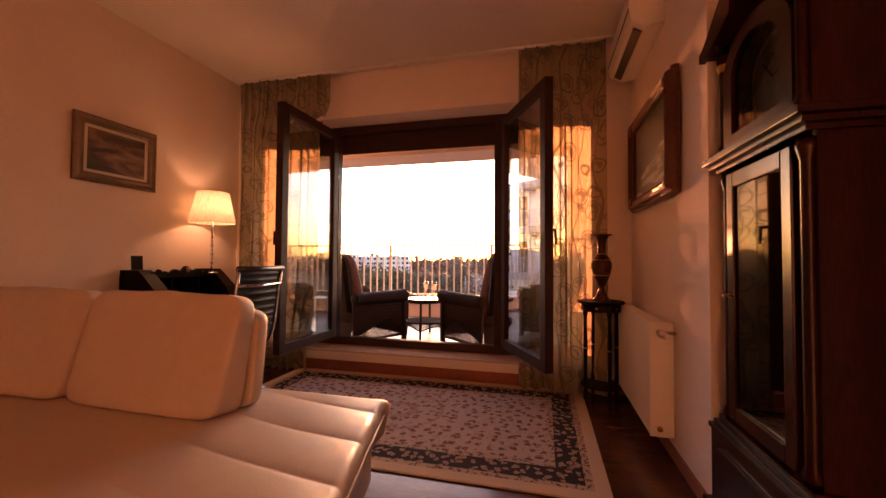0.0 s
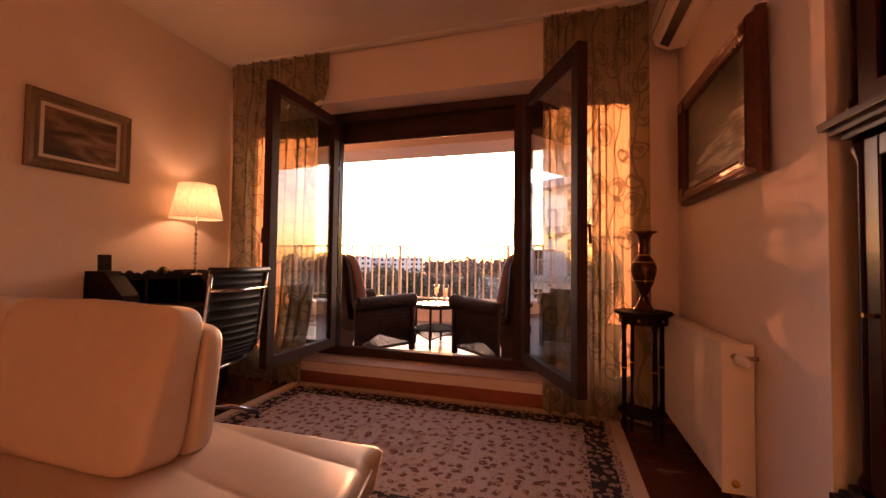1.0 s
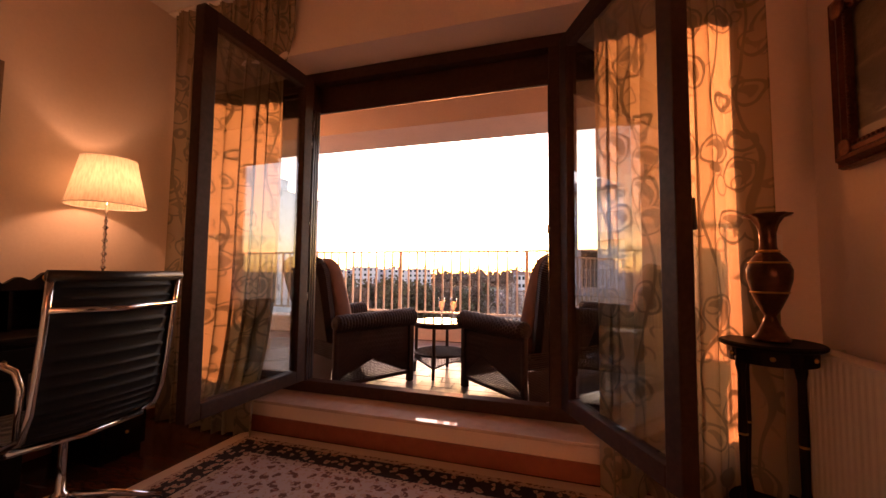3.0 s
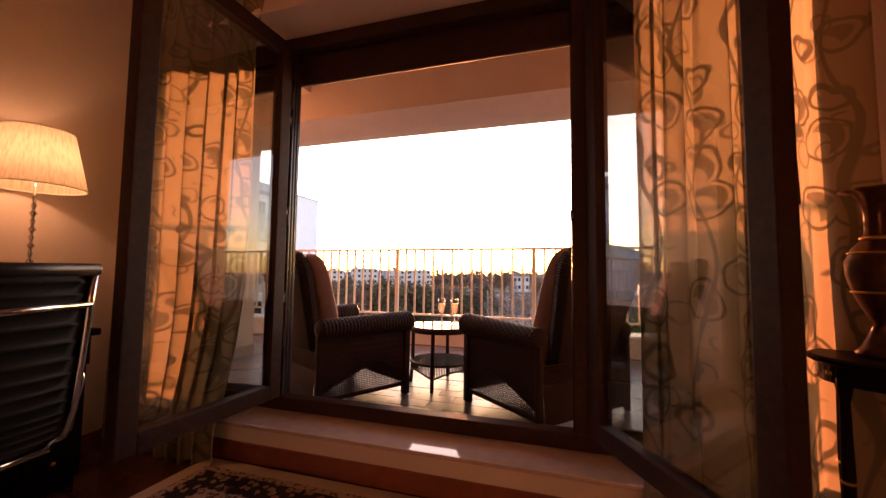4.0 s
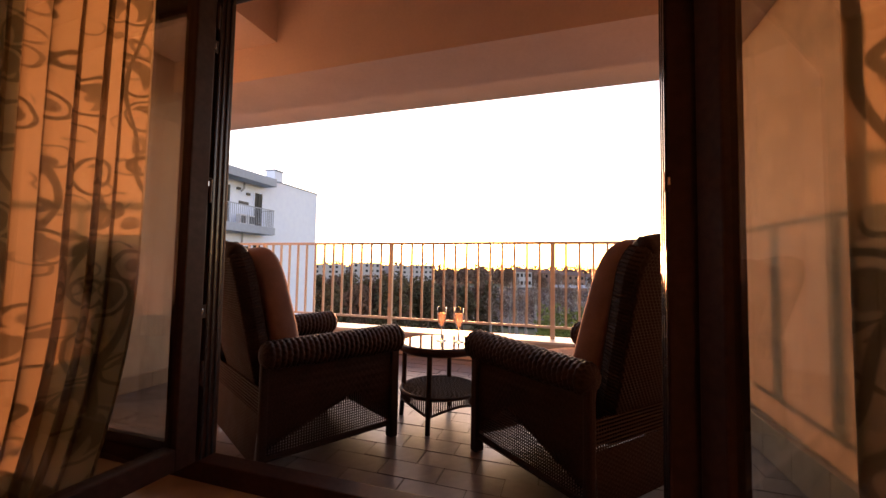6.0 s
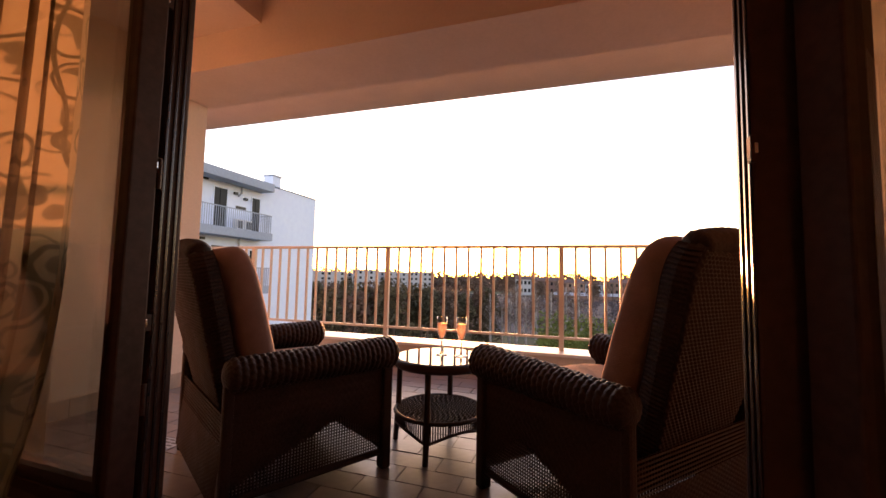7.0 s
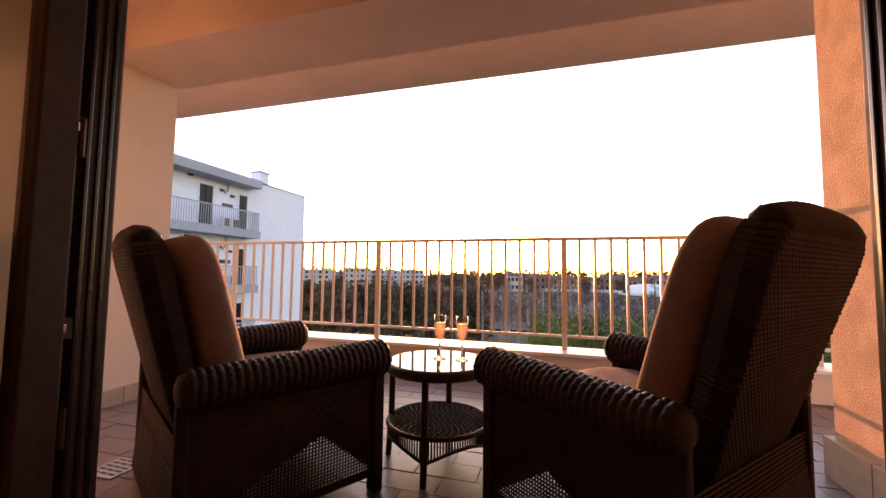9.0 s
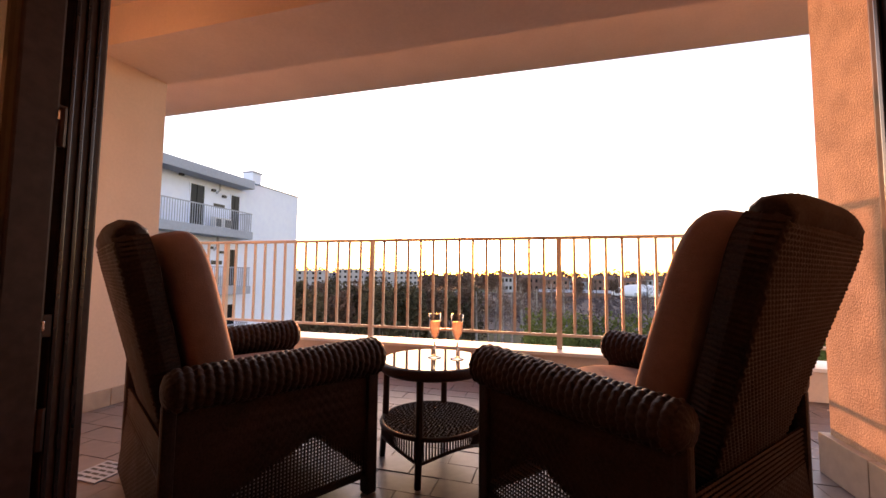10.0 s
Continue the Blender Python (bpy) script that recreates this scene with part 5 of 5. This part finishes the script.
# far town: pale blocks with their windows, brick houses, tree belt
def far_house(at, w, d, h, turn, wall, label, storeys, cols, pitched=False):
    hs = thing("far_house", at, label, "house", "houses on the skyline", turn)
    part("wall", B(-w / 2, w / 2, -d / 2, d / 2, 0, h), wall, hs)
    if pitched:
        part("roof", prism(bmesh.new(), [(-d / 2 - .4, h), (d / 2 + .4, h), (0, h + d * .28)], "x", -w / 2 - .3, w / 2 + .3), ROOFTILE, hs)
    else:
        part("roof", B(-w / 2 - .2, w / 2 + .2, -d / 2 - .2, d / 2 + .2, h, h + .35), CONCRETE, hs)
    for k in range(storeys):
        for c in range(cols):
            x = -w / 2 + (c + .5) * w / cols
            part("window", B(x - .7, x + .7, -d / 2 - .06, -d / 2 + .02, (k + .35) * h / storeys, (k + .8) * h / storeys), DARKGLASS, hs)


rnd = random.Random(3)
for i in range(6):
    a = radians(34 - i * 2.6)
    d = rnd.uniform(235, 266)
    far_house((-d * math.sin(a), d * math.cos(a), G), rnd.uniform(14, 22), 11, rnd.uniform(10.5, 12.6), math.degrees(a) + rnd.uniform(-20, 20), FARWALL, "pale flat-roofed apartment block on the skyline", 4, 5)
for i in range(12):
    a = radians(6 - i * 3.2)
    d = rnd.uniform(228, 268)
    far_house((-d * math.sin(a), d * math.cos(a), G), rnd.uniform(9, 15), 8, rnd.uniform(6.0, 9.5), math.degrees(a) + rnd.uniform(-25, 25), BRICKRED if i % 3 else FARWALL, "low brick house with a tiled roof beyond the road", 2, 4, True)
belt = bmesh.new()
for i in range(520):
    a = radians(rnd.uniform(-42, 40))
    d = rnd.uniform(270, 340)
    high = rnd.uniform(5.5, 10.5) if abs(a - SUN_TURN) > radians(2.5) else rnd.uniform(4.5, 7)
    leaf_cloud(belt, (-d * math.sin(a), d * math.cos(a), G + 5.5), (5, 5, high), 40, 1.5, rnd)
tagged(part("far_woods", belt, DRYLEAF), "dark bare woods along the horizon", "woods", "", "stuff")


def far_car(at, turn, paint, label, van=False):
    c = thing("van" if van else "car", at, label, "van" if van else "car", "vehicles below the terrace", turn)
    prof2 = [(-2.1, .35), (2.1, .35), (2.1, .85), (1.5, 1.0), (.9, 1.9 if van else 1.45), (-1.9, 2.0 if van else 1.45), (-2.1, 1.1)]
    part("body", prism(bmesh.new(), prof2, "y", -.85, .85), paint, c)
    part("windscreen", prism(bmesh.new(), [(1.46, 1.06), (1.52, 1.06), (1.0, 1.8 if van else 1.4), (.94, 1.8 if van else 1.4)], "y", -.75, .75), DARKGLASS, c)
    for sy in (-.86, .86):
        part("side_window", B(-1.2, .7, sy - .01, sy + .01, 1.1, 1.65 if van else 1.35), DARKGLASS, c)
    for x in (-1.3, 1.3):
        for sy in (-.8, .8):
            part("wheel", tube(bmesh.new(), [(x, sy - .1, .33), (x, sy + .1, .33)], .33, 14), RUBBER, c)


scrub = bmesh.new()
rnd = random.Random(21)
for i in range(330):
    a, d = radians(rnd.uniform(-34, 14)), rnd.uniform(70, 192)
    hgt = rnd.uniform(.8, 3.2) * (1 if d < 150 else .7)
    leaf_cloud(scrub, (-d * math.sin(a), d * math.cos(a), G + .5 + hgt * .45), (rnd.uniform(.8, 2.4), 1.2, hgt * .6), 46, .24 + d / 900, rnd)
tagged(part("scrub", scrub, mat("violet_brown_scrub", (0.19, 0.135, 0.135), 0.9, second=(0.055, 0.042, 0.045), scale=2)), "violet-brown winter scrub on the field", "scrub", "", "stuff")
shed = thing("long_shed", (9, 172, G + .5), "long low shed with a pale roof beyond the scrub", "shed")
part("wall", B(-14, 14, -3, 3, 0, 2.6), BRICKRED, shed)
part("roof", prism(bmesh.new(), [(-3.4, 2.6), (3.4, 2.6), (0, 3.7)], "x", -14.4, 14.4), FARWALL, shed, "pale sheet roof")
far_car((6, 204.5, G + .7), 3, CARPAINT, "white van parked beside the road", True)
far_car((17, 204, G + .7), 185, CARPAINT, "white van parked beside the road", True)
far_car((9.6, 34, G + .02), 8, BLUEPAINT, "blue car parked on the lawn edge below")
dome = thing("dome_tent", (42, 213, G + .5), "white inflated dome hall beside the road", "dome tent")
part("skin", lathe(bmesh.new(), [(13, 0), (12.7, 1.5), (11.2, 3.1), (8.4, 4.5), (4.3, 5.4), (.1, 5.7)], 32), CANVAS, dome, smooth=True)
part("door", B(-1.2, 1.2, -13.05, -12.4, 0, 2.4), CONCRETE, dome)
for i in range(6):
    x = -14 + i * 7.5
    p = thing("lawn_post", (x, 30 + .3 * i, G), "slim white post on the lawn", "post", "posts on the lawn")
    part("pole", tube(bmesh.new(), [(0, 0, 0), (0, 0, 1.5)], .05, 8), CARPAINT, p)
    part("cap", lathe(bmesh.new(), [(.07, 1.5), (.07, 1.55), (.01, 1.6)], 10), CARPAINT, p)
goal = thing("goal_frame", (-13, 40, G), "white metal goal frame on the grass", "goal")
for x in (-1.5, 1.5):
    part("upright", tube(bmesh.new(), [(x, 0, 0), (x, 0, 2)], .06, 8), CARPAINT, goal)
part("crossbar", tube(bmesh.new(), [(-1.56, 0, 2), (1.56, 0, 2)], .06, 8), CARPAINT, goal)

# ---- terrace drain, skirting tiles and floor tiles ----
dr = thing("floor_drain", (-1.70, .62, BF), "square metal floor drain with slots", "drain")
part("plate", B(-.085, .085, -.085, .085, .0005, .005, .001), CONCRETE, dr)
for i in range(3):
    for k in range(5):
        part("slot", B(-.07 + i * .05, -.03 + i * .05, -.063 + k * .03, -.05 + k * .03, .0045, .0056), BLACK, dr)
SKIRT = mat("beige_skirting_tile", (0.40, 0.315, 0.25), 0.45, grain=0.14, scale=18, bump=0.1)
sk_w = bpy.data.objects["terrace_wall_west"]
sk_e = bpy.data.objects["terrace_wall_east"]
for k in range(5):
    for wall, x0, x1 in ((sk_w, -2.66, -2.645), (sk_e, 1.565, 1.60)):
        y0 = .125 + k * .2935
        part("skirting_tile", B(x0, x1, y0, y0 + .289, BF + .001, BF + (.12 if wall is sk_w else .19), .003), SKIRT, wall)
part("skirting_tile", B(1.565, 1.92, 1.583, 1.61, BF + .001, BF + .19, .003), SKIRT, sk_e)
slab = bpy.data.objects["terrace_slab"]
TW, TH = .30, .15
tile_me = [part("tile", B(0, TW - .006, 0, TH - .006, BF - .012, BF - .001 * k), TILE, slab) for k in range(3)]
rnd = random.Random(9)
rest = bmesh.new()
n_tile = 0
for j in range(19):
    for i in range(-24, 22):
        x, y = i * TW + (TW / 2 if j % 2 else 0) - .03, .122 + j * TH
        if y + TH > 2.93 or (y < 1.58 and not (-2.66 - TW < x < 1.58)):
            continue
        if -2.35 < x < 1.55 and y < 2.9:
            src = rnd.choice(tile_me)
            ob = src.copy()
            scene.collection.objects.link(ob)
            ob.location = (x, y, rnd.uniform(-.0008, .0008))
            n_tile += 1
        else:
            box(rest, x, x + TW - .006, y, y + TH - .006, BF - .012, BF)
tagged(part("far_tiles", rest, TILE, slab), kind="stuff")
for t in tile_me:
    bpy.data.objects.remove(t)
